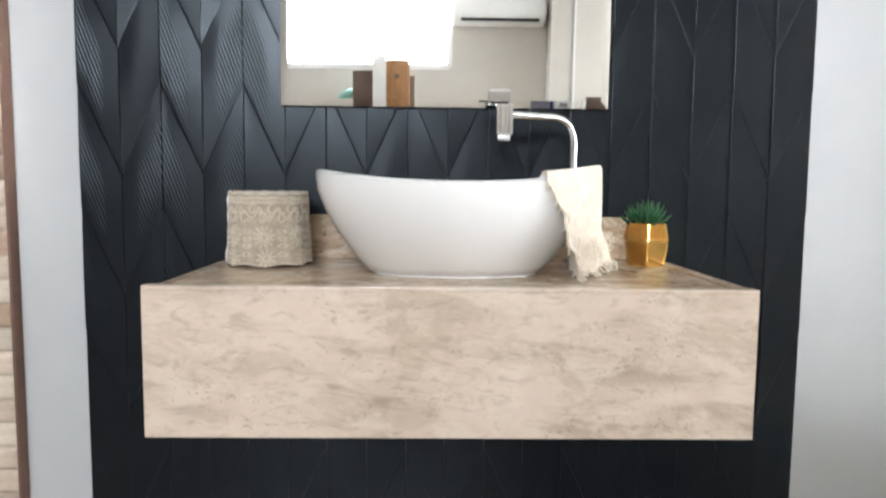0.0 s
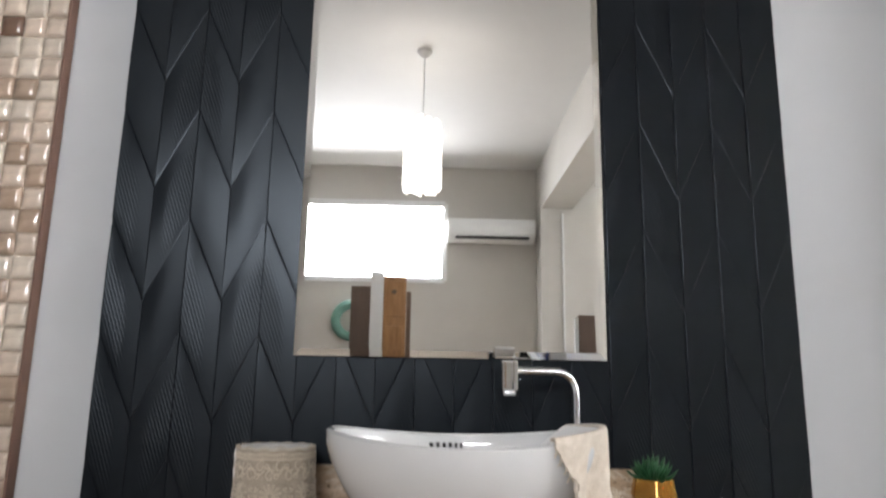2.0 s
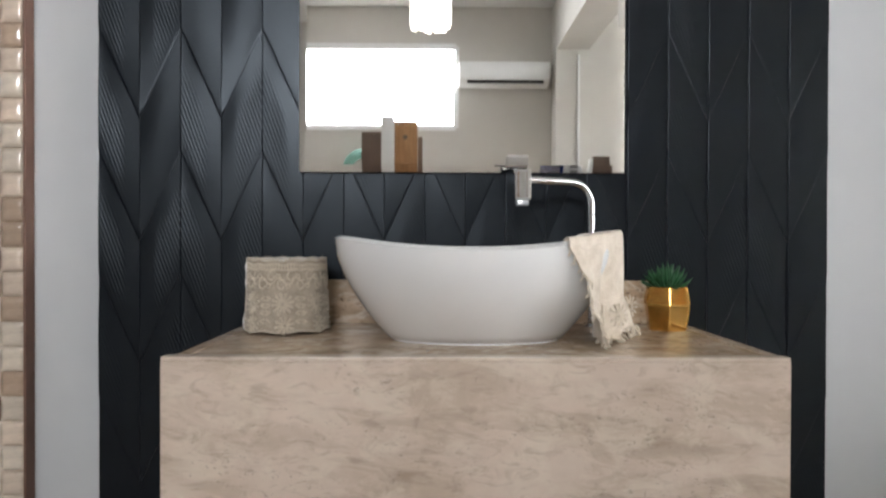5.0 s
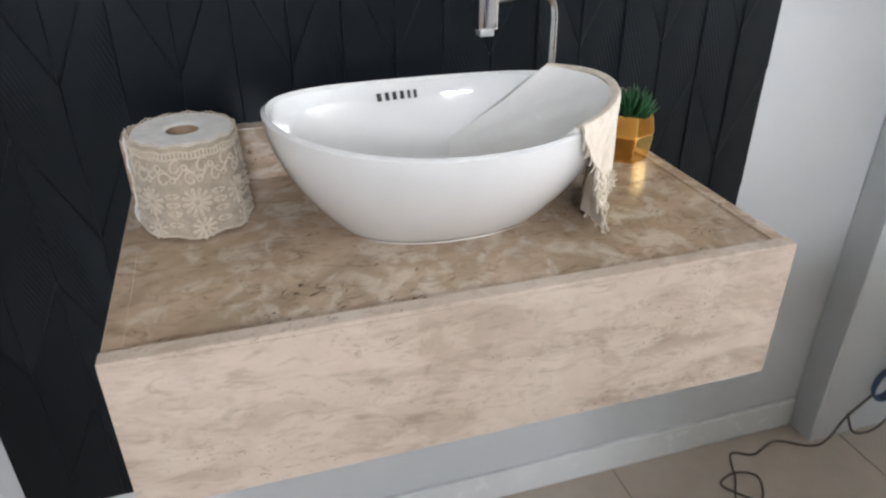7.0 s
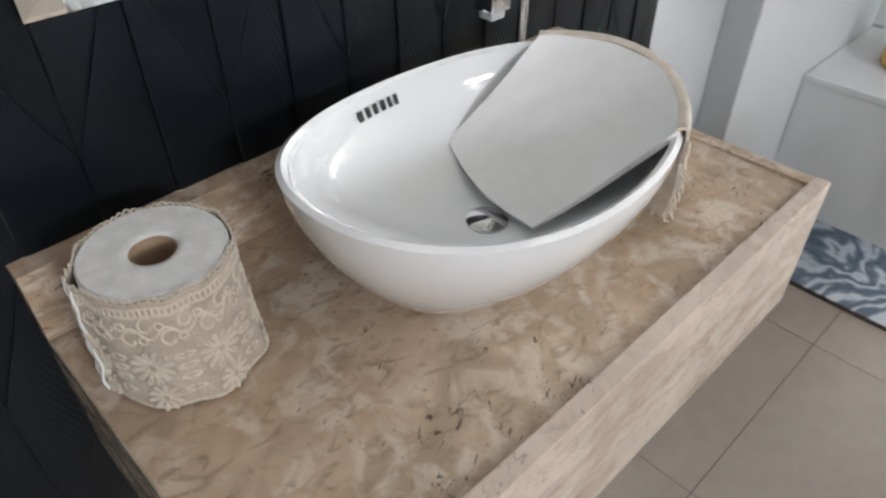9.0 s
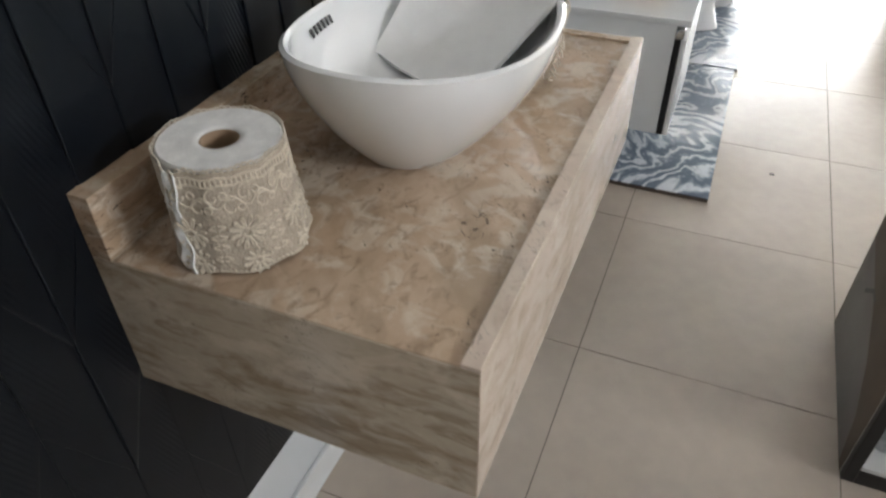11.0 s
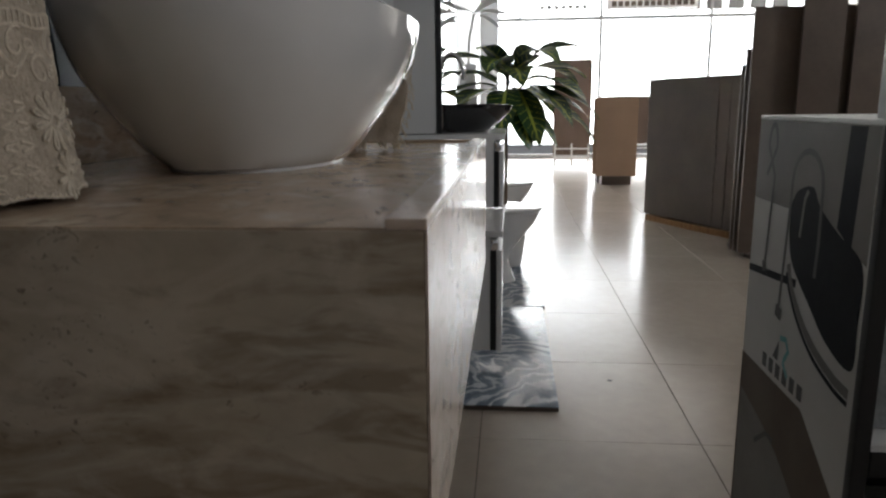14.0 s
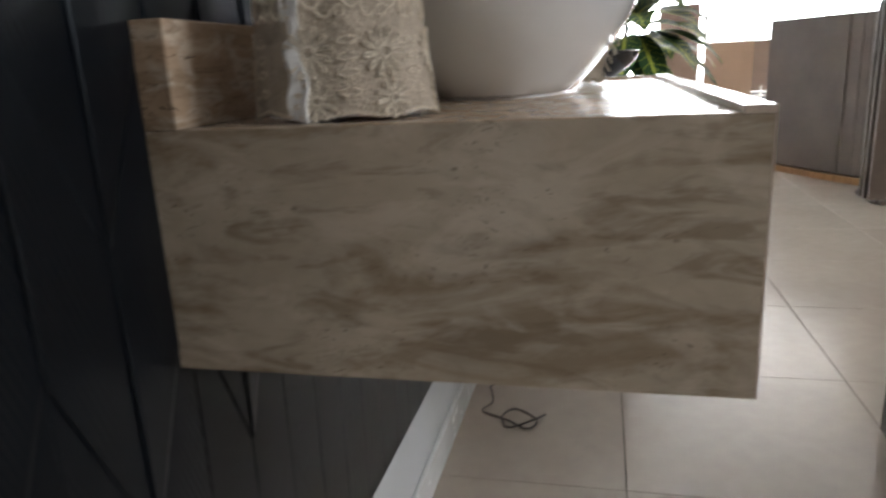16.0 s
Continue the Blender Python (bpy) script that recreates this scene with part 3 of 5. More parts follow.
# ---- floating travertine vanity ----
VZ, VB, VD = 0.90, 0.70, 0.4455
van = thing("vanity_counter", 0, -0.2, VB, "floating beige travertine vanity counter with raised rim", "vanity")
CT = VZ - 0.006
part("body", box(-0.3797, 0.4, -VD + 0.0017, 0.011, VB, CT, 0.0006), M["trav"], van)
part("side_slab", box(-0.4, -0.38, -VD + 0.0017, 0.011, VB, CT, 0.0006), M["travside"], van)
# front slab and rim use the lighter copy, frontal light painted in
part("front_slab", box(-0.4, 0.4, -VD, -VD + 0.0015, VB, CT, 0.0004), M["travlit"], van)
part("front_rim", box(-0.4, 0.4, -VD, -VD + 0.02, CT + 0.0001, VZ, 0.0012), M["travlit"], van)
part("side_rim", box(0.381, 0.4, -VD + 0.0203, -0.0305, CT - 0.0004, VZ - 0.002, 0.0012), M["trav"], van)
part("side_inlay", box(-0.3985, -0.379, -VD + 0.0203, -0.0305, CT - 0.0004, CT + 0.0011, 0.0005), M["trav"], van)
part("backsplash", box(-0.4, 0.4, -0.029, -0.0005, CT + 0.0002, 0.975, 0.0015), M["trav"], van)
# ---- vessel basin ----
BX, BY = 0.010, -0.222


def vessel(name, cx, cy, z0, h, a0, b0, a1, b1, lift, material, label, wall=0.011):
    t = thing(name, cx, cy, z0, label, "basin")
    n, m = 64, 14

    def ring(a, b_, zf):
        return [(cx + a * math.copysign(abs(math.cos(q)) ** 0.94, math.cos(q)), cy + b_ * math.copysign(abs(math.sin(q)) ** 0.94, math.sin(q)), zf(q)) for q in (2 * math.pi * i / n for i in range(n))]
    rows = [ring(a0 * 0.3, b0 * 0.3, lambda q: z0 + 0.002), ring(a0 * 0.90, b0 * 0.90, lambda q: z0 + 0.002), ring(a0 * 0.91, b0 * 0.91, lambda q: z0), ring(a0 * 0.95, b0 * 0.95, lambda q: z0), ring(a0 * 0.955, b0 * 0.955, lambda q: z0 + 0.0028)]
    for j in range(m + 1):
        s = j / m
        f = 1 - (1 - s) ** 1.75
        rows.append(ring(a0 + (a1 - a0) * f, b0 + (b1 - b0) * f, lambda q, s=s: z0 + 0.004 + (h - 0.004 + lift * math.cos(q) ** 2) * s))
    rows.append(ring(a1 - wall * 0.5, b1 - wall * 0.5, lambda q: z0 + h + 0.003 + lift * math.cos(q) ** 2))
    for j in range(m, -1, -1):
        s = j / m
        f = 1 - (1 - s) ** 2.3
        rows.append(ring(a0 * 0.55 + (a1 - wall - a0 * 0.55) * f, b0 * 0.55 + (b1 - wall - b0 * 0.55) * f, lambda q, s=s: z0 + 0.034 + (h - 0.035 + lift * math.cos(q) ** 2) * s))
    rows.append(ring(0.02, 0.02, lambda q: z0 + 0.0325))
    b = grid(rows, closed=True)
    part("bowl", b, material, t)
    return t


basin = vessel("vessel_basin", BX, BY, CT, 0.1415, 0.139, 0.086, 0.222, 0.166, 0.018, M["porc"], "white oval porcelain vessel basin on the travertine counter")
part("drain", turned([(0, 0.9305), (0.018, 0.930), (0.023, 0.929), (0.024, 0.927), (0.024, 0.9262), (0, 0.9262)], BX, BY, 28), M["chrome"], basin, "chrome drain cap")
# printed maker's mark on the inner rear side: plain bars
rs = random.Random(2)
xx = -0.045
for k in range(6):
    w = (0.0095, 0.0078, 0.0078, 0.0078, 0.006, 0.006)[k]
    q = (xx + w / 2 - BX) / 0.211
    yb = BY + 0.154 * math.sqrt(1 - q * q)
    bm = box(-w * 0.36, w * 0.36, -0.0006, 0.0006, -0.0060, 0.0055)
    bmesh.ops.transform(bm, matrix=pose(xx + w / 2, yb - 0.0045, 1.0175, -24, 0, -math.degrees(math.asin(q)) * 0.75), verts=bm.verts[:])
    part("printed_mark", bm, M["ink"], basin, "dark printed bar", smooth=False)
    xx += w + 0.0035

# ---- faucet ----
FX, FY, FZ = 0.227, -0.075, 1.153
fau = thing("basin_faucet", FX, FY, CT, "tall chrome faucet with a square head beside the basin", "faucet")
part("base", turned([(0, CT), (0.015, CT), (0.015, CT + 0.003), (0.013, CT + 0.005), (0.009, CT + 0.006), (0, CT + 0.006)], FX, FY, 28), M["chrome"], fau)
HX, HY = 0.094, -0.142
pipe = [(FX, FY, 0.896 + i * 0.02) for i in range(11)] + arc((FX, FY, 1.105), (FX, FY, FZ), (FX - 0.045, FY - 0.0225, FZ), 10) + [(HX + 0.01, HY + 0.004, FZ)]
part("spout_pipe", tube(pipe, 0.0068, 16), M["chrome"], fau)
part("head", box(HX - 0.014, HX + 0.014, HY - 0.014, HY + 0.014, 1.118, 1.170, 0.003), M["chrome"], fau)
part("lever", box(HX - 0.028, HX + 0.008, HY - 0.020, HY + 0.012, 1.172, 1.193, 0.003), M["chrome"], fau)
part("aerator", box(HX - 0.010, HX + 0.010, HY - 0.010, HY + 0.010, 1.109, 1.1185, 0.002), M["alu"], fau)

# ---- draped hand towel ----
tow = thing("hand_towel", 0.235, -0.25, VZ, "white hand towel with cream crochet end draped over the basin rim", "towel")


RIM = lambda q: (BX + 0.217 * math.cos(q), BY + 0.161 * math.sin(q), CT + 0.1465 + 0.018 * math.cos(q) ** 2)
LO, HI, NQ = radians(-58), radians(34), 40
rows = []
for i in range(15):
    s = i / 14
    row = []
    for j in range(NQ + 1):
        k = j / NQ
        q = LO + (HI - LO) * k
        e = RIM(q)
        c = (0.022 + 0.035 * k * k, -0.275 + 0.165 * k, CT + 0.046 + 0.022 * k * k)
        f = 0.0014 * math.sin(k * 9 + 5 * s) + 0.0006 * math.sin(k * 23 + 11 * s)
        row.append((c[0] + (e[0] - c[0]) * s, c[1] + (e[1] - c[1]) * s, c[2] + (e[2] + 0.004 - c[2]) * s ** 1.12 + f))
    rows.append(row)
b = thick(grid(rows), 0.006)
part("cloth", b, M["cloth"], tow, "white towelling lying in the bowl")
rows = []
for i in range(17):
    s = i / 16
    row = []
    for j in range(NQ + 1):
        k = j / NQ
        q = LO + (HI - LO) * k
        e = RIM(q)
        fold = 0.010 * math.sin(k * 15 + 1.0) + 0.004 * math.sin(k * 33 + 2)
        d = (0.177 + 0.090 * k + 0.87 * fold, -0.328 + 0.135 * k - 0.48 * fold, CT + 0.008 + 0.005 * math.sin(k * 9))
        if s < 0.22:
            u = s / 0.22
            o = 0.0135 * math.sin(u * math.pi / 2)
            p = (e[0] + o * math.cos(q), e[1] + o * math.sin(q), e[2] + 0.005 + 0.006 * math.sin(u * math.pi) - 0.006 * u)
        else:
            u = (s - 0.22) / 0.78
            g = u ** 0.85 - 0.03 * math.sin(math.pi * u)
            q += 0.05 * math.sin(u * 6.5 + 4 * k) * (abs(2 * k - 1) ** 2)
            a = (e[0] + 0.0135 * math.cos(q), e[1] + 0.0135 * math.sin(q), e[2] - 0.001)
            p = tuple(a[n] + (d[n] - a[n]) * (g if n < 2 else u) for n in range(3))
            side = (abs(2 * k - 1)) ** 6 * math.copysign(1, k - 0.5) * (0.004 * math.sin(13 * u + 2 * k) + 0.003 * math.sin(31 * u + 5 * k))
            p = (p[0] - side * math.sin(q), p[1] + side * math.cos(q), p[2])
            w = math.sin(math.pi * min(1, u * 0.7)) * (0.0055 * math.sin(k * 15 + 1.0 + 0.8 * u) + 0.002 * math.sin(k * 41 + 3 * u))
            p = (p[0] + w * math.cos(q), p[1] + w * math.sin(q), p[2])
        row.append(p)
    rows.append(row)
b = thick(grid(rows), 0.0035)
part("crochet_end", b, M["towellace"], tow, "cream crochet lace end")
rs = random.Random(5)
b = bmesh.new()
for k in range(30):
    x0, y0, z0 = rows[-1][min(NQ, k * 4 // 3)]
    tube([(x0, y0, z0 + 0.006), (x0 + rs.uniform(-0.002, 0.005), y0 + rs.uniform(-0.005, 0.001), z0 + 0.001), (x0 + rs.uniform(-0.003, 0.010), y0 + rs.uniform(-0.010, 0.002), max(CT + 0.0018, z0 - rs.uniform(0.006, 0.015)))], 0.0018, 5, b)
for side in (0, NQ):
    for i in range(4, 17):
        for r in range(2):
            p0 = Vector(rows[i][side])
            tube([p0, p0 + Vector((rs.uniform(-0.004, 0.004), rs.uniform(-0.006, 0.0), -0.005)), p0 + Vector((rs.uniform(-0.006, 0.006), rs.uniform(-0.008, 0.0), -min(0.013, p0.z - CT - 0.002)))], 0.0011, 4, b)
part("fringe", b, M["thread"], tow, "cream cotton fringe")


def daisy(cx, cy, cz, ax, ay, r, parent):
    """A crochet flower of looped petals lying against a surface; (ax, ay) points away from it."""
    nrm, up = Vector((ax, ay, 0)).normalized(), Vector((0, 0, 1))
    side = nrm.cross(up)
    b = bmesh.new()
    c0 = Vector((cx, cy, cz))
    for k in range(12):
        q = 2 * math.pi * k / 12
        d = math.cos(q) * side + math.sin(q) * up
        tube([c0 + d * r * 0.28, c0 + d * r * 0.65 + nrm * 0.0012, c0 + d * r], 0.0010, 5, b, 1.5)
    pts = [c0 + (math.cos(2 * math.pi * k / 14) * side + math.sin(2 * math.pi * k / 14) * up) * r * 0.27 + nrm * 0.001 for k in range(15)]
    tube(pts, 0.0009, 5, b)
    part("crochet_flower", b, M["thread"], parent)


for j in (5, 15, 26, 36):
    p0, p1 = Vector(rows[13][j]), Vector(rows[13][j + 1])
    nv = Vector((p1.y - p0.y, p0.x - p1.x, 0)).normalized()
    daisy(p0.x + nv.x * 0.003, p0.y + nv.y * 0.003, p0.z, nv.x, nv.y, 0.018, tow)

# ---- toilet roll in a lace cover ----
TX, TY, TZ = -0.308, -0.130, CT
roll = thing("toilet_roll", TX, TY, TZ, "white toilet paper roll in a cream lace cover", "toilet roll")
rp = [(0.0205, 1.0155), (0.023, 1.017)] + [(0.023 + 0.0375 * k / 7, 1.017 + (0.0007 if k % 2 else 0)) for k in range(1, 8)] + [(0.0626, 1.0145), (0.0622, TZ + 0.004), (0.0205, TZ + 0.004), (0.0205, 1.0155)]
part("paper", turned(rp, TX, TY, 48), M["paper"], roll)
part("core", turned([(0.0203, 1.0145), (0.0188, 1.0145), (0.0188, TZ + 0.006), (0.0203, TZ + 0.006), (0.0203, 1.0145)], TX, TY, 36), M["card"], roll, "brown cardboard core")
gap0 = math.radians(172)


def cover(q, s, out=0.0):
    """A point of the lace cover: angle q round the roll, s from its rim (0) down to its hem (1)."""
    f = ((q - gap0) / (2 * math.pi)) % 1.0
    near = math.exp(-(f / 0.03) ** 2) + math.exp(-((1 - f) / 0.03) ** 2)
    r = 0.0636 + (0.0040 + 0.0065 * max(0.0, math.cos(q - radians(285)))) * max(0, s) ** 1.7 + 0.0010 * math.sin(9 * q + 3 * s) + 0.0016 * math.sin(7 * q + 1) * s * s + 0.006 * near + out
    z = 1.0150 + 0.0012 * math.sin(14 * q) * (1 - s) - 0.117 * s
    return Vector((TX + r * math.cos(q), TY + r * math.sin(q), max(z, TZ + 0.0016)))


FLOWERS = [radians(180 + 48 * k) for k in range(7)]
nseg, nrow = 168, 30
rows = []
for j in range(nrow + 1):
    row = []
    for i in range(nseg + 1):
        q = gap0 + 0.05 + (2 * math.pi - 0.10) * i / nseg
        # the hem dips under every lower flower
        dip = max(math.cos((q - a) / 2) ** 40 for a in FLOWERS)
        row.append(cover(q, (j / nrow) * (0.945 + 0.05 * dip)))
    rows.append(row)
part("lace_cover", thick(grid(rows), -0.0018), M["lace"], roll, "cream lace cover open at one seam")


def cord(line, r, b):
    """A thread worked on the cover along (angle, depth) steps."""
    return tube([cover(q, s, 0.0018) for q, s in line], r * 1.2, 5, b)


def worked_flower(a, s0, r, petals=12):
    """A crochet flower of looped petals round an open eye, following the cover."""
    b = bmesh.new()

    def at(u, v, out=0.0016):
        return cover(a + u / 0.072, s0 - v / 0.118, out)
    for k in range(petals):
        t0 = 2 * math.pi * k / petals + 0.2
        loop = []
        for i in range(9):
            w = i / 8
            rad = r * (0.26 + 0.74 * math.sin(math.pi * w) ** 0.7)
            ang = t0 + 0.17 * math.cos(math.pi * w) * (0.35 + 0.65 * math.sin(math.pi * w))
            loop.append(at(rad * math.cos(ang), rad * math.sin(ang), 0.0020 + 0.0014 * math.sin(math.pi * w)))
        tube(loop, 0.0011, 5, b)
    tube([at(r * 0.24 * math.cos(t), r * 0.24 * math.sin(t), 0.0026) for t in (2 * math.pi * i / 12 for i in range(13))], 0.0012, 5, b)
    part("crochet_flower", b, M["thread"], roll)


for a in FLOWERS:
    worked_flower(a, 0.60, 0.0185)
    worked_flower(a + radians(3), 0.895, 0.0150, 10)
span = 2 * math.pi - 0.16
# picot rim, then a ladder of short bars between two cords
b = bmesh.new()
for k in range(64):
    q = gap0 + 0.08 + span * k / 63
    c0, sd = cover(q, 0.0, 0.0010), Vector((-math.sin(q), math.cos(q), 0))
    tube([c0 + sd * 0.0030 * math.cos(t) + Vector((0, 0, 0.0034 * math.sin(t))) for t in (i * math.pi / 5 for i in range(6))], 0.0009, 5, b)
part("picot_edge", b, M["thread"], roll, "scalloped crochet edge")
b = bmesh.new()
for s in (0.055, 0.125):
    cord([(gap0 + 0.08 + span * k / 120, s) for k in range(121)], 0.0011, b)
for k in range(84):
    q = gap0 + 0.10 + (span - 0.04) * k / 83
    cord([(q, 0.055), (q, 0.125)], 0.0009, b)
part("ladder_band", b, M["thread"], roll)
# a winding vine with curled tendrils between ladder and flowers
b = bmesh.new()
cord([(gap0 + 0.10 + (span - 0.04) * k / 220, 0.285 + 0.055 * math.sin(k * 0.40)) for k in range(221)], 0.0011, b)
for k in range(26):
    q = gap0 + 0.16 + (span - 0.14) * k / 25
    up = 1 if k % 2 else -1
    s0 = 0.285 + 0.060 * up
    cord([(q + (0.020 + 0.018 * t) * math.cos(2.2 * t * up) * 2.2 - 0.05, s0 + (0.012 + 0.014 * t) * math.sin(2.2 * t) * 2.0) for t in (i * 0.16 for i in range(16))], 0.0011, b)
    cord([(q + 0.10 + 0.055 * math.cos(t), s0 + 0.034 * math.sin(t)) for t in (i * math.pi / 5 for i in range(11))], 0.0009, b)
for k in range(7):
    # leaves and links between neighbouring flowers
    q = FLOWERS[k] + radians(24)
    for s in (0.52, 0.62, 0.72, 0.84):
        for w in (-1, 1):
            cord([(q + w * (0.02 + 0.10 * math.sin(math.pi * t)), s + 0.05 * t - 0.02) for t in (i / 6 for i in range(7))], 0.0010, b)
part("scroll_pattern", b, M["thread"], roll)
b = bmesh.new()
for k in range(90):
    # worked scallops along the hem
    q = gap0 + 0.10 + (span - 0.04) * k / 89
    dip = max(math.cos((q - a) / 2) ** 40 for a in FLOWERS)
    s = 0.935 + 0.05 * dip
    cord([(q + 0.034 * math.cos(t), s + 0.020 * math.sin(t)) for t in (i * math.pi / 5 for i in range(6))], 0.0010, b)
part("scalloped_hem", b, M["thread"], roll)
# the loose hanging seam edge, a wavy white hem
rows = []
for i in range(25):
    s = i / 24
    row = []
    for k in range(4):
        r = 0.0705 + 0.0050 * s + 0.0016 * math.sin(9 * s + 2 * k) + 0.0012 * math.sin(23 * s)
        a = gap0 - 0.10 + 0.066 * k + 0.03 * math.sin(8 * s + 1) + 0.015 * math.sin(19 * s)
        row.append((TX + r * math.cos(a), TY + r * math.sin(a), 1.0165 - k * 0.001 - (1.0165 - TZ - 0.004) * s))
    rows.append(row)
part("seam_edge", thick(grid(rows), 0.0018), M["cloth"], roll, "white cord seam edge")

# ---- gold pot with a green succulent ----
GX, GY, GS = 0.352, -0.112, 1.06
pot = thing("succulent_pot", GX, GY, TZ, "faceted gold ceramic pot with a green artificial succulent", "plant pot")
n, F0 = 6, radians(20)
rows = []
for r, z in ((0.0325, 0.0), (0.0385, 0.042), (0.0335, 0.072), (0.0300, 0.072), (0.0305, 0.060)):
    rows.append([(GX + GS * r * math.cos(2 * math.pi * i / n + F0), GY + GS * r * math.sin(2 * math.pi * i / n + F0), TZ + GS * z) for i in range(n)])
b = grid(rows, closed=True)
b.verts.ensure_lookup_table()
b.faces.new(b.verts[0:n])
b.faces.new(b.verts[4 * n:5 * n])
bmesh.ops.bevel(b, geom=b.edges[:], offset=0.0012, segments=1, affect="EDGES")
part("pot", b, M["gold"], pot, smooth=False)


def ribs(b, k, r0, z0, r1, z1, lean, step):
    """Slanted ribs over one face of the pot, between two of its rings."""
    a0, a1 = 2 * math.pi * k / 6 + F0, 2 * math.pi * (k + 1) / 6 + F0

    def on(f, s):
        r = GS * (r0 + (r1 - r0) * s + 0.0009)
        return (GX + r * ((1 - f) * math.cos(a0) + f * math.cos(a1)), GY + r * ((1 - f) * math.sin(a0) + f * math.sin(a1)), TZ + GS * (z0 + (z1 - z0) * s))
    for i in range(-9, 20):
        f = 0.06 + step * i
        if lean > 0:
            s0, s1 = max(0.0, (0.05 - f) / lean), min(1.0, (0.95 - f) / lean)
        else:
            s0, s1 = max(0.0, (f - 0.95) / -lean), min(1.0, (f - 0.05) / -lean)
        if s1 - s0 > 0.10:
            tube([on(f + lean * s0, s0), on(f + lean * s1, s1)], 0.0011, 4, b)


# slanted ribs, turned the other way on every second face, in two tiers
for k in range(6):
    lean = 0.62 if k % 2 else -0.62
    b = bmesh.new()
    ribs(b, k, 0.0385, 0.0435, 0.0335, 0.071, lean, 0.12)
    part("ribbed_band", b, M["gold"], pot)
    if k % 2:
        b = bmesh.new()
        ribs(b, k, 0.0330, 0.004, 0.0383, 0.0405, lean, 0.12)
        part("ribbed_foot", b, M["gold"], pot)
rs = random.Random(8)
for k in range(58):
    u = k / 58
    a, tilt, ln = k * 2.4, 0.10 + 1.15 * u, 0.044 - 0.008 * u + rs.uniform(-0.004, 0.004)
    tilt += rs.uniform(-0.08, 0.08)
    d = Vector((math.cos(a) * math.sin(tilt), math.sin(a) * math.sin(tilt), math.cos(tilt)))
    base = Vector((GX + 0.012 * math.cos(a) * u, GY + 0.012 * math.sin(a) * u, TZ + GS * 0.064))
    pts = [base, base + d * ln * 0.5, base + d * ln * 0.8 + Vector((0, 0, 0.002)), base + d * ln + Vector((0, 0, 0.006))]
    b = bmesh.new()
    tube(pts[:2], 0.0024, 5, b, 1.3)
    tube(pts[1:3], 0.0031, 5, b, 0.75)
    tube(pts[2:], 0.0023, 5, b, 0.1)
    part("leaf", b, M["leaf"], pot)

# ---- pendant lamp ----
LX, LY = -0.095, -3.33
pend = thing("pendant_lamp", LX, LY, ZC, "lit cylindrical crystal pendant lamp hanging from the ceiling", "lamp")
part("ceiling_rose", turned([(0, ZC - 0.055), (0.012, ZC - 0.055), (0.02, ZC - 0.05), (0.055, ZC - 0.012), (0.055, ZC - 0.001), (0, ZC - 0.001)], LX, LY, 24), M["plastic"], pend)
part("cord", tube([(LX, LY, ZC - 0.05), (LX, LY, 2.93)], 0.004, 8), M["plastic"], pend)
b = turned([(0.119, 2.935), (0.125, 2.93), (0.13, 2.92), (0.125, 2.91), (0.119, 2.915), (0.119, 2.935)], LX, LY, 32)
box(LX - 0.12, LX + 0.12, LY - 0.006, LY + 0.006, 2.922, 2.930, bm=b)
part("top_ring", b, M["chrome"], pend)
rs = random.Random(21)
for k in range(34):
    a = 2 * math.pi * k / 34
    up, dn = rs.uniform(0.0, 0.055), rs.uniform(-0.012, 0.022)
    b = tube([(LX + 0.112 * math.cos(a), LY + 0.112 * math.sin(a), 2.945 + up), (LX + 0.124 * math.cos(a), LY + 0.124 * math.sin(a), 2.90), (LX + 0.127 * math.cos(a), LY + 0.127 * math.sin(a), 2.51 + dn), (LX + 0.122 * math.cos(a), LY + 0.122 * math.sin(a), 2.482 + dn)], 0.011, 6)
    part("crystal_rod", b, M["shade"], pend)

# ---- split air conditioner ----
ac = thing("air_conditioner", 0.64, YR, 2.68, "white split air conditioner high on the rear wall", "air conditioner")
b = bmesh.new()
prof = [(0.0, 2.69), (-0.02, 2.675), (-0.13, 2.69), (-0.19, 2.73), (-0.21, 2.78), (-0.21, 2.87), (-0.185, 2.915), (0.0, 2.92)]
grid([[(x, YR + 0.004 - y_, z) for y_, z in prof] for x in (0.177, 0.19, 1.095, 1.11)], b, closed=True)
b.verts.ensure_lookup_table()
npf = len(prof)
b.faces.new(b.verts[0:npf])
b.faces.new(b.verts[3 * npf:4 * npf])
part("casing", b, M["plastic"], ac)
part("air_outlet", box(0.26, 1.05, YR + 0.15, YR + 0.205, 2.700, 2.722, 0.003), M["blackmat"], ac, "dark air outlet slot")
part("flap", box(0.26, 1.05, YR + 0.165, YR + 0.222, 2.724, 2.732, 0.002), M["plastic"], ac)
# ---- boards and hoop seen in the mirror ----
def board(name, x0, x1, y0, y1, z0, z1, material, label, category, group="", bevel=0.003, leaf="panel"):
    t = thing(name, (x0 + x1) / 2, (y0 + y1) / 2, z0, label, category, group)
    part(leaf, box(x0, x1, y0, y1, z0, z1, bevel), material, t)
    return t


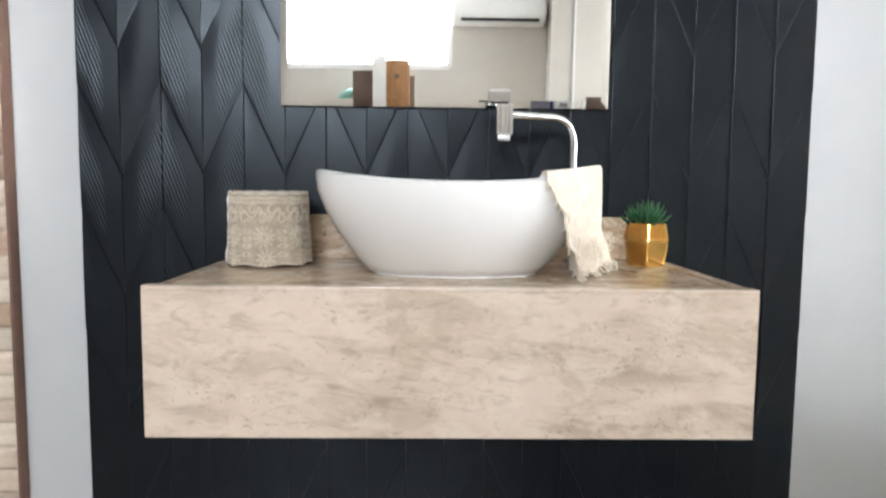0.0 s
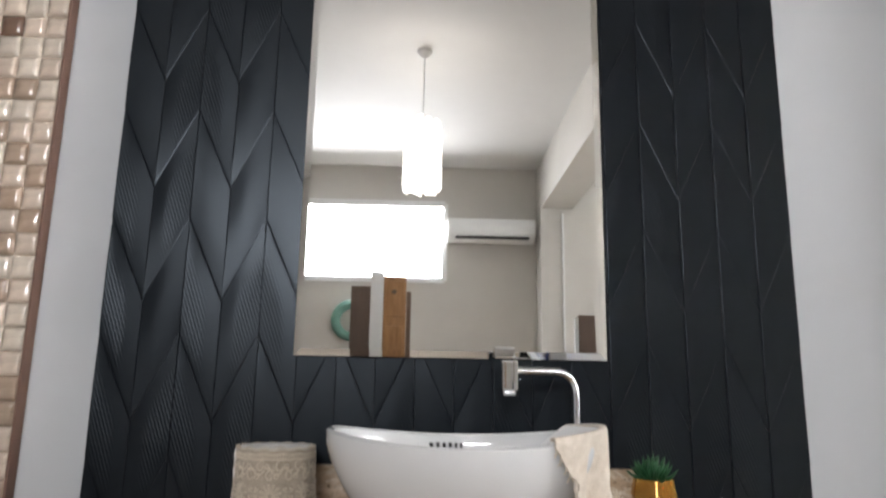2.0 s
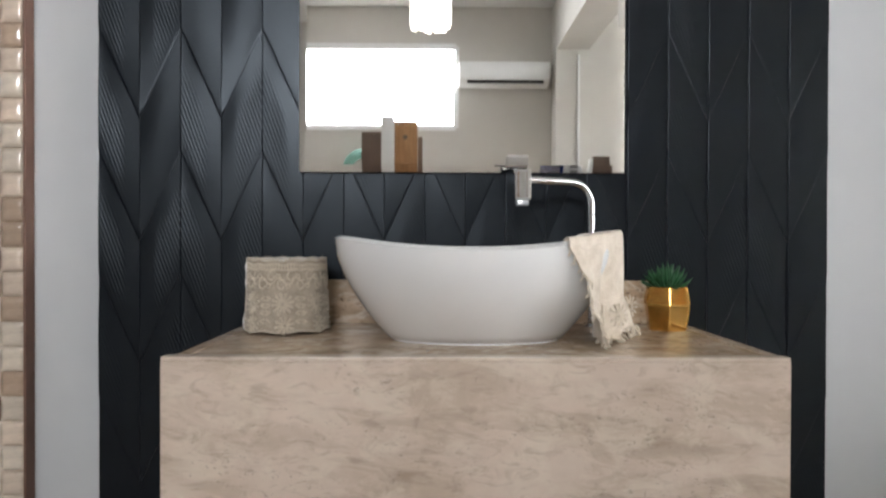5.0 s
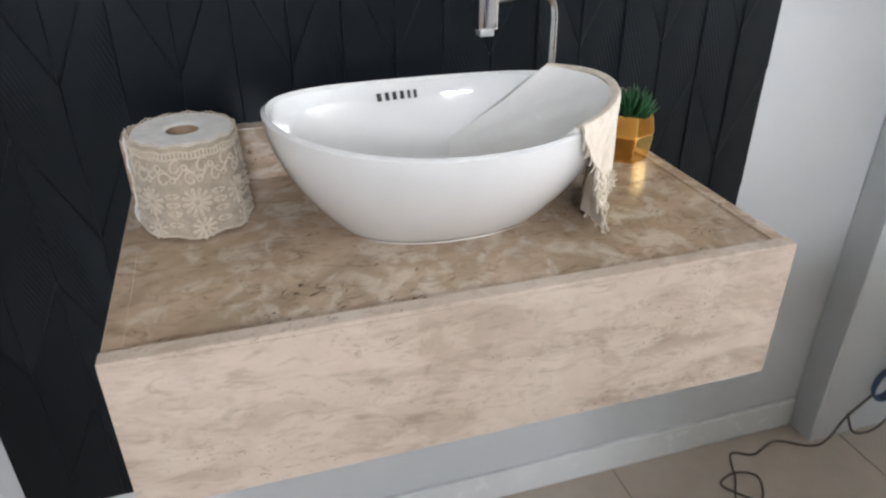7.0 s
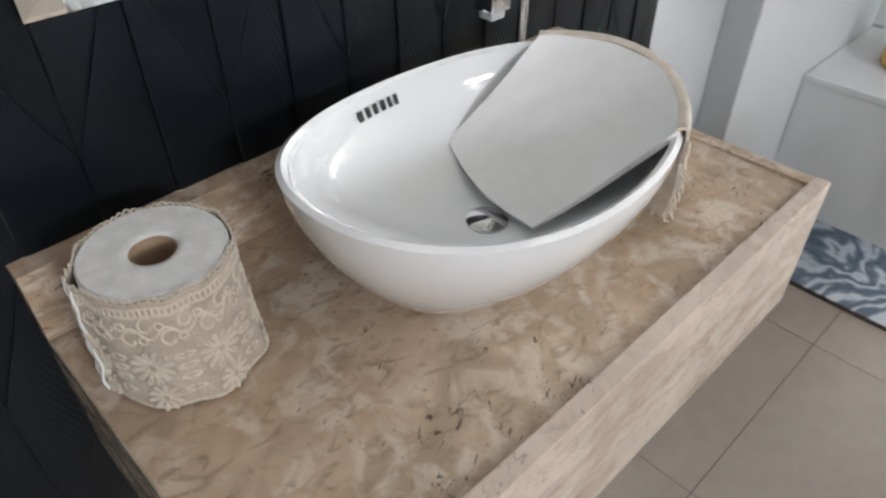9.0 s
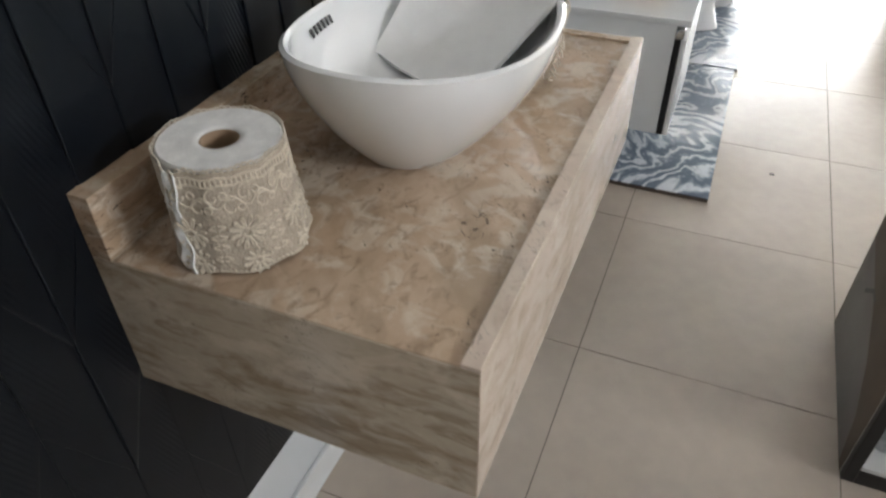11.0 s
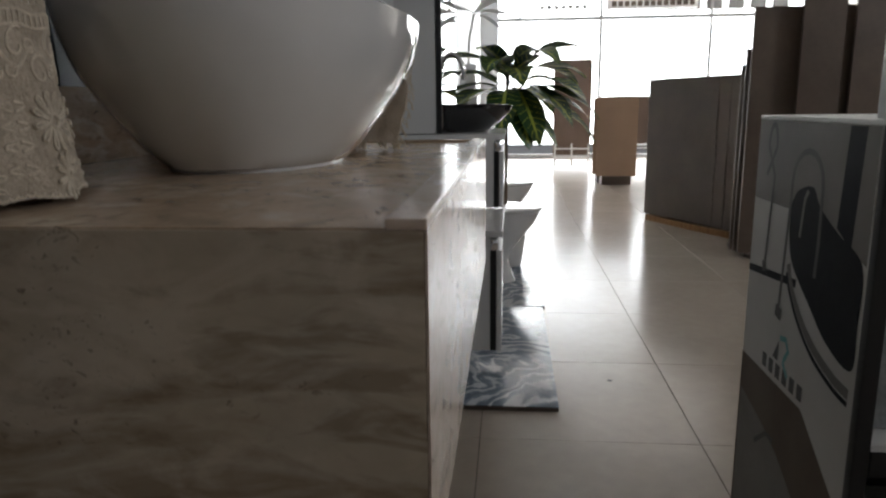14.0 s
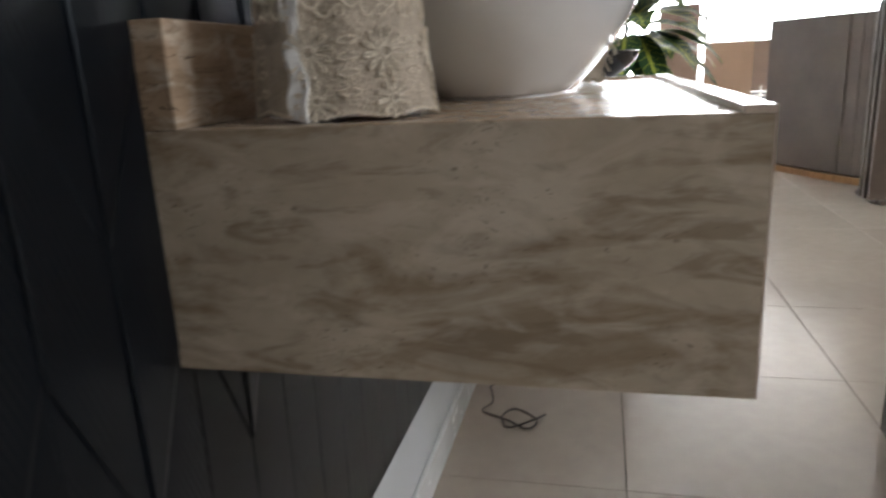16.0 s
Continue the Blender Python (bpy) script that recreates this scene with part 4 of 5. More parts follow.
door = board("display_board", -0.655, -0.42, -4.29, -4.25, 0, 1.93, M["brown"], "dark brown sample board standing upright", "board")
board("white_post", -0.485, -0.388, -4.20, -4.10, 0, 2.03, M["plastic"], "white square display post", "post")
oak = thing("sample_door", -0.29, -4.15, 0, "oak sample door with a raised panel and dark edge", "door")
part("leaf", box(-0.385, -0.205, -4.19, -4.14, 0, 2.00, 0.003), M["wood"], oak)
part("raised_panel", box(-0.372, -0.215, -4.139, -4.125, 1.67, 1.96, 0.006), M["wood"], oak)
part("lower_panel", box(-0.372, -0.225, -4.139, -4.125, 0.9, 1.60, 0.006), M["wood"], oak)
b = turned([(0, 0), (0.018, 0.001), (0.02, 0.004), (0, 0.006)], 0, 0, 16)
bmesh.ops.transform(b, matrix=pose(-0.30, -4.119, 1.87, 90, 0, 0), verts=b.verts[:])
part("knot", b, M["bark"], oak)
part("rear_leaf", box(-0.202, -0.165, -4.22, -4.17, 0, 1.88, 0.003), M["brown"], oak, "dark brown edge leaf")
hoop = thing("wall_hoop", -0.82, YR + 0.03, 1.60, "green round hoop hanging on the rear wall", "decoration")
b = tube([(-0.82 + 0.17 * math.cos(2 * math.pi * k / 40), YR + 0.055, 1.81 + 0.17 * math.sin(2 * math.pi * k / 40)) for k in range(41)], 0.052, 10)
part("ring", b, M["wreath"], hoop)
sb = thing("leaning_board", 1.0, -3.3, 0, "dark brown wooden board with a pale edge", "board")
b = box(0.98, 1.13, -3.30, -3.26, 0, 1.62, 0.003)
for v in b.verts:
    if v.co.z > 1 and v.co.x > 1.05:
        v.co.x -= 0.04
part("panel", b, M["brown"], sb)
part("pale_edge", box(0.955, 0.978, -3.30, -3.26, 0, 1.60, 0.002), M["plastic"], sb)
line = structure("wall_corner_trim", box(1.38, 1.404, -5.775, -5.74, 0, 2.97, 0.004), M["plastic"], "thin white corner trim on the column")

# ---- floor pieces against the wall ----
def slab(x0, x1, y0, y1, z1, label):
    t = thing("marble_slab", (x0 + x1) / 2, (y0 + y1) / 2, 0, label, "slab", "slabs along the wall")
    part("polished_top", box(x0, x1, y0, y1, z1 - 0.004, z1, 0.0012), M["marble"], t)
    part("dark_edge", box(x0 + 0.001, x1 - 0.001, y0 + 0.001, y1 - 0.001, 0.001, z1 - 0.0042), M["slabback"], t, "dark raw slab edge", smooth=False)


slab(1.335, 2.44, -0.645, -0.055, 0.018, "blue-grey veined marble slab lying on the tile floor")
slab(2.45, 3.60, -0.655, 0.015, 0.018, "blue-grey veined marble slab under the toilet")

# ---- wall-hung vanity units ----
def wall_unit(x0, x1, y0, z0, z1, label):
    t = thing("bathroom_cabinet", (x0 + x1) / 2, -0.2, z0, label, "cabinet", "white bathroom cabinets")
    part("body", box(x0, x1, y0 + 0.038, -0.052 if x0 < 1.9 else YW - 0.002, z0, z1 - 0.022, 0.002), M["lacquer"], t)
    part("front", box(x0, x1, y0, y0 + 0.018, z0, z1 - 0.065, 0.003), M["lacquer"], t)
    part("grip_channel", box(x0 - 0.0008, x1 + 0.0008, y0 + 0.0182, y0 + 0.0378, z0, z1 - 0.065, 0.001), M["blackmat"], t, "black recessed channel")
    part("channel_cap", box(x0 - 0.001, x1 + 0.001, y0 + 0.012, y0 + 0.0378, z1 - 0.064, z1 - 0.030, 0.003), M["chrome"], t)
    part("top", box(x0 - 0.004, x1 + 0.004, y0 - 0.004, -0.052 if x0 < 1.9 else YW - 0.003, z1 - 0.0215, z1, 0.002), M["lacquer"], t)
    return t


wall_unit(1.475, 1.945, -0.462, 0.150, 0.555, "low white lacquer wall cabinet with black grip channel")
wall_unit(1.955, 2.62, -0.462, 0.560, 0.842, "white lacquer wall cabinet carrying a black basin")

# gold tray with blue bottles
tray = thing("gold_tray", 1.735, -0.265, 0.555, "round woven gold tray on the low cabinet", "tray")
part("base", turned([(0, 0.556), (0.105, 0.556), (0.105, 0.561), (0, 0.561)], 1.735, -0.265, 36), M["gold"], tray)
b = bmesh.new()
for j in range(4):
    tube([(1.735 + 0.105 * math.cos(2 * math.pi * k / 48), -0.265 + 0.105 * math.sin(2 * math.pi * k / 48), 0.563 + j * 0.008 + 0.002 * (k % 2)) for k in range(49)], 0.0048, 6, b)
part("woven_rim", b, M["gold"], tray)


def bottle(x, y, z, r, h, label, sx=1.0):
    t = thing("bottle", x, y, z, label, "bottle", "bottles on the tray")
    part("body", turned([(0, z), (r * 0.95, z), (r, z + 0.004), (r, z + h * 0.66), (r * 0.9, z + h * 0.72), (r * 0.4, z + h * 0.76), (r * 0.4, z + h * 0.8), (0, z + h * 0.8)], x, y, 24, sx), M["bluep"], t)
    part("cap", turned([(0, z + h * 0.80), (r * 0.5, z + h * 0.80), (r * 0.5, z + h * 0.97), (r * 0.42, z + h), (0, z + h)], x, y, 20), M["bluep"], t)
    part("label_strip", turned([(r * 1.01, z + h * 0.18), (r * 1.015, z + h * 0.2), (r * 1.015, z + h * 0.5), (r * 1.01, z + h * 0.52)], x, y, 24, sx), M["plastic"], t, "pale paper label")


bottle(1.715, -0.225, 0.5612, 0.027, 0.17, "dark blue plastic bottle with pale label")
bottle(1.700, -0.285, 0.5612, 0.031, 0.12, "short dark blue bottle with pale label")
bottle(1.770, -0.270, 0.5612, 0.022, 0.14, "slim dark blue bottle with pale label")
cup = thing("clear_cup", 1.705, -0.335, 0.561, "small clear glass cup on the tray", "cup")
part("cup", turned([(0, 0.5615), (0.022, 0.5615), (0.026, 0.615), (0.0245, 0.615), (0.0205, 0.565), (0, 0.565)], 1.705, -0.335, 24), M["film"], cup)

# black vessel basin with gooseneck faucet
vb = vessel("vessel_basin", 2.28, -0.29, 0.842, 0.108, 0.12, 0.10, 0.205, 0.205, 0.004, M["blackgloss"], "glossy black round vessel basin on the white cabinet")
f2 = thing("basin_faucet", 2.40, -0.15, 0.842, "chrome gooseneck faucet behind the black basin", "faucet")
pts = [(2.40, -0.13, 0.842 + 0.03 * k) for k in range(9)] + [(2.40, -0.13 - 0.075 + 0.075 * math.cos(t), 1.10 + 0.075 * math.sin(t)) for t in (math.pi * k / 12 for k in range(13))] + [(2.40, -0.28, 1.06)]
part("neck", tube(pts, 0.012, 14), M["chrome"], f2)
part("base", turned([(0, 0.843), (0.026, 0.843), (0.026, 0.853), (0.014, 0.862), (0, 0.862)], 2.40, -0.13, 24), M["chrome"], f2)
part("lever", box(2.385, 2.415, -0.13, -0.06, 0.93, 0.942, 0.003), M["chrome"], f2)

# mirror box above the black basin
mc = thing("mirror_cabinet", 2.3, -0.1, 0.9, "tall white mirror cabinet with black edge", "mirror cabinet")
part("side", box(1.955, 2.66, -0.205, YW - 0.002, 0.846, 2.3, 0.002), M["lacquer"], mc)
part("black_frame", box(1.953, 2.662, -0.226, -0.2055, 0.846, 2.3, 0.002), M["blackmat"], mc)
part("mirror_glass", box(1.965, 2.65, -0.2285, -0.2262, 0.858, 2.29), M["mirror"], mc, smooth=False)

# ---- toilets ----
def toilet(cx, group):
    t = thing("toilet", cx, -0.3, 0.0185, "white porcelain floor-standing toilet with closed lid", "toilet", group)
    n = 40

    def oval(a, yb, yf, z, p=1.0):
        c, h = (yb + yf) / 2, (yb - yf) / 2
        return [(cx + a * math.cos(q), c + h * math.sin(q) * (1 if math.sin(q) < 0 else 0.96), z) for q in (2 * math.pi * i / n for i in range(n))]
    rows = [oval(0.10, 0.0, -0.50, 0.019), oval(0.115, 0.0, -0.52, 0.022), oval(0.105, 0.0, -0.50, 0.07), oval(0.098, 0.0, -0.48, 0.14), oval(0.115, 0.0, -0.50, 0.19),
            oval(0.150, 0.0, -0.565, 0.27), oval(0.172, 0.0, -0.62, 0.34), oval(0.180, 0.0, -0.648, 0.395), oval(0.176, 0.0, -0.645, 0.405), oval(0.10, -0.05, -0.55, 0.405)]
    b = grid(rows, closed=True)
    part("bowl", b, M["porc"], t)
    b = grid([oval(0.17, -0.16, -0.645, 0.4055), oval(0.184, -0.15, -0.66, 0.41), oval(0.184, -0.15, -0.66, 0.422), oval(0.17, -0.16, -0.645, 0.427), oval(0.04, -0.3, -0.4, 0.4285)], closed=True)
    part("lid", b, M["porc"], t)
    part("tank", box(cx - 0.18, cx + 0.18, -0.155, 0.022, 0.406, 0.76, 0.02, 3), M["porc"], t)
    part("tank_lid", box(cx - 0.188, cx + 0.188, -0.162, 0.024, 0.7605, 0.785, 0.008, 2), M["porc"], t)
    part("flush_button", turned([(0, 0.785), (0.022, 0.785), (0.022, 0.791), (0, 0.792)], cx, -0.07, 20), M["chrome"], t)


toilet(2.93, "toilets on display")
toilet(4.15, "toilets on display")

# ---- croton plant ----
CX, CY = 3.32, -0.46
cro = thing("croton_plant", CX, CY, 0.0185, "potted croton with dark green yellow-veined leaves", "plant")
part("pot", turned([(0, 0.019), (0.09, 0.019), (0.10, 0.03), (0.13, 0.24), (0.138, 0.245), (0.138, 0.262), (0.125, 0.262), (0.118, 0.23), (0, 0.23)], CX, CY, 32), M["plastic"], cro, "white plastic pot")
part("soil", turned([(0, 0.236), (0.117, 0.235), (0.117, 0.22), (0, 0.22)], CX, CY, 24), M["bark"], cro)
part("stem", tube([(CX, CY, 0.23), (CX + 0.01, CY, 0.5), (CX - 0.01, CY - 0.005, 0.8), (CX, CY - 0.01, 1.14)], 0.017, 10, taper=0.6), M["bark"], cro)
leafm = bpy.data.materials.new("croton_leaf")
leafm.use_nodes = True
nt = leafm.node_tree
N, L = nt.nodes.new, nt.links.new
uvn, sp, rampc, wv = N("ShaderNodeUVMap"), N("ShaderNodeSeparateXYZ"), N("ShaderNodeValToRGB"), N("ShaderNodeTexNoise")
L(uvn.outputs[0], sp.inputs[0])


def mop(kind, a, c=0.0):
    nn = N("ShaderNodeMath")
    nn.operation = kind
    for ii, vv in enumerate((a, c)):
        if isinstance(vv, (int, float)):
            nn.inputs[ii].default_value = vv
        else:
            L(vv, nn.inputs[ii])
    return nn.outputs[0]


off = mop("ABSOLUTE", mop("SUBTRACT", sp.outputs[0], 0.5))
mid = mop("LESS_THAN", off, 0.05)
vein = mop("LESS_THAN", mop("ABSOLUTE", mop("SUBTRACT", mop("FRACT", mop("ADD", mop("MULTIPLY", sp.outputs[1], 9.0), mop("MULTIPLY", off, -3.2))), 0.5)), 0.085)
wv.inputs["Scale"].default_value = 14
patch = mop("GREATER_THAN", wv.outputs[0], 0.47)
fac = mop("MAXIMUM", mid, mop("MULTIPLY", vein, patch))
mixc = N("ShaderNodeMix")
mixc.data_type = "RGBA"
L(fac, mixc.inputs[0])
mixc.inputs[6].default_value, mixc.inputs[7].default_value = (0.030, 0.085, 0.032, 1), (0.50, 0.55, 0.10, 1)
lb = nt.nodes["Principled BSDF"]
L(mixc.outputs[2], lb.inputs["Base Color"])
lb.inputs["Roughness"].default_value = 0.3


def big_leaf(base, az, elev, ln, wd, droop, parent, material=None):
    b = bmesh.new()
    uv = b.loops.layers.uv.new("UVMap")
    d = Vector((math.cos(az), math.sin(az), 0))
    side = Vector((-math.sin(az), math.cos(az), 0))
    nl, nwid = 10, 6
    rows, uvs = [], []
    p, e = Vector(base), elev
    for i in range(nl + 1):
        s = i / nl
        w = 1.3 * wd * math.sin(math.pi * min(1, 0.04 + 0.96 * s) ** 0.8) ** 0.75 * 0.5 + 0.001
        row = []
        for j in range(nwid + 1):
            k = j / nwid * 2 - 1
            row.append(b.verts.new(p + side * w * k + Vector((0, 0, 0.22 * w * abs(k) + 0.006 * math.sin(9 * s + 2 * k)))))
        rows.append(row)
        p = p + (d * math.cos(e) + Vector((0, 0, math.sin(e)))) * ln / nl
        e -= droop / nl
    for i in range(nl):
        for j in range(nwid):
            f = b.faces.new((rows[i][j], rows[i][j + 1], rows[i + 1][j + 1], rows[i + 1][j]))
            for lp, (a, c) in zip(f.loops, ((i, j), (i, j + 1), (i + 1, j + 1), (i + 1, j))):
                lp[uv].uv = (c / nwid, a / nl)
    me = bpy.data.meshes.new("leaf")
    o = ORIGIN[parent.name]
    bmesh.ops.translate(b, verts=b.verts[:], vec=-o)
    for f in b.faces:
        f.smooth = True
    b.to_mesh(me)
    b.free()
    me.materials.append(material or leafm)
    ob = new("leaf", me)
    ob.parent = parent


rs = random.Random(12)
for az, z, st, el, ln, wd, dr in ((265, 0.98, 0.09, 0.05, 0.36, 0.13, 1.0), (235, 1.02, 0.10, -0.1, 0.34, 0.13, 1.1), (205, 0.96, 0.06, -0.5, 0.30, 0.14, 0.9),
                                  (285, 1.08, 0.08, 0.55, 0.34, 0.11, 1.3), (175, 1.00, 0.08, -0.35, 0.30, 0.13, 0.8), (120, 1.05, 0.08, 0.45, 0.33, 0.11, 1.2),
                                  (90, 1.02, 0.07, 0.2, 0.36, 0.12, 1.3), (60, 0.98, 0.08, 0.1, 0.30, 0.12, 1.1), (10, 1.08, 0.06, 0.6, 0.28, 0.11, 1.0),
                                  (320, 1.00, 0.07, 0.15, 0.34, 0.13, 1.1), (225, 1.08, 0.05, 0.8, 0.27, 0.10, 1.2), (150, 1.10, 0.04, 0.95, 0.27, 0.10, 1.3), (250, 0.92, 0.07, -0.5, 0.28, 0.13, 0.7), (215, 1.0, 0.10, -0.75, 0.30, 0.14, 0.5), (280, 0.95, 0.12, -0.15, 0.40, 0.13, 0.9), (190, 1.09, 0.10, 0.35, 0.30, 0.12, 1.3), (100, 1.12, 0.06, 0.6, 0.32, 0.11, 1.2),
                                  (262, 1.14, 0.10, 0.75, 0.34, 0.12, 1.4), (240, 1.05, 0.12, 0.15, 0.34, 0.13, 1.1), (218, 1.16, 0.08, 0.55, 0.32, 0.12, 1.5), (272, 1.02, 0.14, -0.05, 0.36, 0.13, 0.9),
                                  (165, 1.12, 0.07, 0.5, 0.30, 0.12, 1.4), (130, 1.00, 0.10, 0.0, 0.32, 0.13, 1.0), (300, 1.10, 0.10, 0.35, 0.34, 0.12, 1.2)):
    a = radians(az)
    root = Vector((CX, CY - 0.01, z - 0.03))
    tip = root + Vector((math.cos(a) * st, math.sin(a) * st, 0.06))
    part("petiole", tube([root, (root + tip) / 2 + Vector((0, 0, 0.01)), tip], 0.004, 6), M["leaf"], cro)
    big_leaf(tip, a, el, ln * 1.22, wd * 1.1, dr, cro)

orn = thing("white_ornament", 3.75, -0.30, 0.0, "white artificial lily with long pale leaves in a vase", "ornament")
part("vase", turned([(0, 0.001), (0.09, 0.001), (0.10, 0.3), (0.07, 0.9), (0.05, 1.15), (0.06, 1.2), (0.05, 1.2), (0.03, 1.1), (0, 1.1)], 3.75, -0.22, 28), M["porc"], orn)
part("stalk", tube([(3.75, -0.22, 1.1), (3.75, -0.23, 1.35), (3.75, -0.26, 1.5)], 0.008, 8), M["plastic"], orn)
for az, el, ln in ((265, 0.15, 0.30), (275, -0.3, 0.26), (80, 0.5, 0.2), (250, 0.6, 0.24)):
    big_leaf((3.75, -0.26, 1.5), radians(az), el, ln, 0.07, 0.6, orn, M["plastic"])

# ---- sample boards and slabs in the shop ----
def rack_board(x, y0, y1, z0, z1, material, label, group, lean=0.0, t=0.02, stand=True):
    th = thing("sample_panel", x, (y0 + y1) / 2, 0.0005, label, "panel", group)
    b = box(x, x + t, y0, y1, z0, z1, 0.0015)
    for v in b.verts:
        v.co.x += lean * (v.co.z - z0)
    part("panel", b, material, th)
    if stand:
        part("foot", box(x - 0.03, x + 0.25, y0 + 0.06, y1 - 0.06, 0.001, z0 - 0.001, 0.004), M["slabback"], th, "dark low pallet foot")
    return th


G1, G2 = "panels on floor stands", "stacked dark slabs"
rack_board(7.70, -1.985, -1.52, 0.10, 1.03, M["kraft"], "tan sample panel on a low dark foot", G1)
rack_board(7.93, -1.97, -1.50, 0.10, 1.02, M["kraft"], "tan sample panel standing behind another", G1)
p3 = rack_board(10.45, -1.75, -1.17, 0.16, 1.62, M["brown"], "tall brown sample panel on a white wire stand", G1, stand=False)
p4 = rack_board(10.6, -3.05, -2.02, 0.32, 1.06, M["brown"], "wide brown sample panel on a white wire stand", G1, stand=False)
for th, y0, y1, z1, x in ((p3, -1.72, -1.20, 0.34, 10.40), (p4, -2.92, -2.42, 0.40, 10.54)):
    for y in (y0, (y0 + y1) / 2, y1):
        part("wire_post", tube([(x, y, 0.001), (x, y, z1)], 0.014, 6), M["plastic"], th)
    for z in (0.12, 0.26):
        part("wire_rail", tube([(x, y0, z), (x, y1, z)], 0.014, 6), M["plastic"], th)
    part("rest", box(x - 0.01, x + 0.2, y0, y1, z1 - 0.24 if th is p3 else 0.295, (z1 - 0.24 if th is p3 else 0.295) + 0.02, 0.002), M["plastic"], th)
for k in range(6):
    th = thing("sample_panel", 4.45 + 0.085 * k, -2.0 + 0.03 * k, 0.0005, "dark grey-brown polished slab standing on edge", "panel", G2)
    b = box(0, 0.80 - 0.02 * (k % 2), 0, 0.022, 0.05, 1.125 + 0.006 * (k % 3), 0.0015)
    bmesh.ops.transform(b, matrix=pose(4.77 + 0.078 * k, -1.832 + 0.044 * k, 0, 0, 0, 206.6), verts=b.verts[:])
    part("panel", b, M["slabback"], th)
    b = box(0.06, 0.70, -0.03, 0.05, 0.001, 0.049, 0.003)
    bmesh.ops.transform(b, matrix=pose(4.77 + 0.078 * k, -1.832 + 0.044 * k, 0, 0, 0, 206.6), verts=b.verts[:])
    part("foot", b, M["wood"], th, "low wooden foot")
for k, (y0, y1, z1) in enumerate(((-2.36, -2.13, 1.555), (-2.78, -2.44, 1.56), (-2.95, -1.90, 1.49), (-2.95, -1.89, 1.26), (-2.95, -1.885, 1.17))):
    rack_board(3.53 + 0.055 * k, y0, y1, 0.03, z1, M["slabback"], "tall dark brown sample slab standing on edge", G2, 0.0, 0.022)

# ---- product display stand ----
dis = thing("product_display", 0.61, -1.3, 0, "printed product display stand with bagged goods on its shelves", "display stand")
DX0, DX1, DY0, DY1, DZ = 0.35, 0.876, -1.58, -1.030, 0.923
dpan = mat("display_print", (0.62, 0.61, 0.585), 0.42, scale=2.6, dark=(0.50, 0.49, 0.465), fine=0.1)
panel = part("printed_side", box(DX0 + 0.02, DX1, DY1 - 0.012, DY1, 0.0, DZ - 0.008, 0.001), dpan, dis, "glossy grey printed side with tap picture")
part("top_sheet", box(DX0, DX1, DY0, DY1 + 0.001, DZ - 0.0075, DZ, 0.001), M["plastic"], dis, "white top sheet")
part("far_side", box(DX0 + 0.02, DX1, DY0, DY0 + 0.012, 0.0, DZ - 0.008), M["blackmat"], dis, smooth=False)
part("rear_side", box(DX1 - 0.012, DX1 - 0.0005, DY0 + 0.013, DY1 - 0.013, 0.0, DZ - 0.008), M["blackmat"], dis, smooth=False)
for y in (DY1 - 0.026, DY0):
    part("black_upright", box(DX0, DX0 + 0.0195, y, y + 0.026, 0.0, DZ - 0.008, 0.002), M["blackmat"], dis)
for z in (0.0, 0.36, 0.66):
    part("shelf", box(DX0 + 0.001, DX1 - 0.013, DY0 + 0.027, DY1 - 0.027, z + 0.045, z + 0.057, 0.001), M["plastic"], dis)
    part("shelf_front", box(DX0 - 0.001, DX0 + 0.018, DY0 + 0.0265, DY1 - 0.0265, z + 0.001, z + 0.044, 0.002), M["blackmat"], dis)


def print_on(name, poly, material, depth, label):
    """A flat print on the side that faces the aisle: corners as (x, z)."""
    b = bmesh.new()
    vs = [b.verts.new((x, DY1 + depth, z)) for x, z in poly]
    b.faces.new(vs)
    part(name, b, material, panel, label, smooth=False)


darkp = mat("dark_photo_print", (0.014, 0.016, 0.021), 0.5, scale=6, dark=(0.012, 0.013, 0.016))
brownp = mat("brown_photo_print", (0.15, 0.118, 0.094), 0.45, scale=5, dark=(0.10, 0.075, 0.056))
lightp = mat("pale_photo_print", (0.24, 0.23, 0.215), 0.45, scale=3, dark=(0.15, 0.143, 0.135))
for m in (dpan, darkp, brownp, lightp):
    m.node_tree.nodes["Principled BSDF"].inputs["Specular IOR Level"].default_value = 0.08
print_on("print_shape", [(0.876, 0.0), (0.37, 0.0), (0.37, 0.27), (0.55, 0.385), (0.876, 0.385)], brownp, 0.0006, "brown printed area")
print_on("print_shape", [(0.868, 0.002), (0.40, 0.002), (0.44, 0.11), (0.53, 0.19), (0.64, 0.245), (0.72, 0.27), (0.868, 0.30)], lightp, 0.0009, "pale printed tap photo")
greyp = mat("grey_photo_print", (0.19, 0.175, 0.16), 0.45, scale=3, dark=(0.11, 0.10, 0.09))
print_on("print_shape", [(0.874, 0.914), (0.372, 0.914), (0.372, 0.70), (0.60, 0.745), (0.874, 0.745)], greyp, 0.0006, "grey printed wall in the photo")
print_on("print_shape", [(0.874, 0.578), (0.62, 0.602), (0.62, 0.618), (0.874, 0.594)], darkp, 0.0009, "dark printed band")
blob = glide([(0.674, 0.753), (0.646, 0.785), (0.584, 0.799), (0.546, 0.767), (0.475, 0.735), (0.384, 0.699), (0.378, 0.60), (0.384, 0.526), (0.475, 0.540), (0.555, 0.585), (0.646, 0.644), (0.672, 0.70)])
print_on("print_shape", [(p[0], p[1]) for p in (tuple(q) for q in blob)], darkp, 0.0011, "dark printed basin photo")
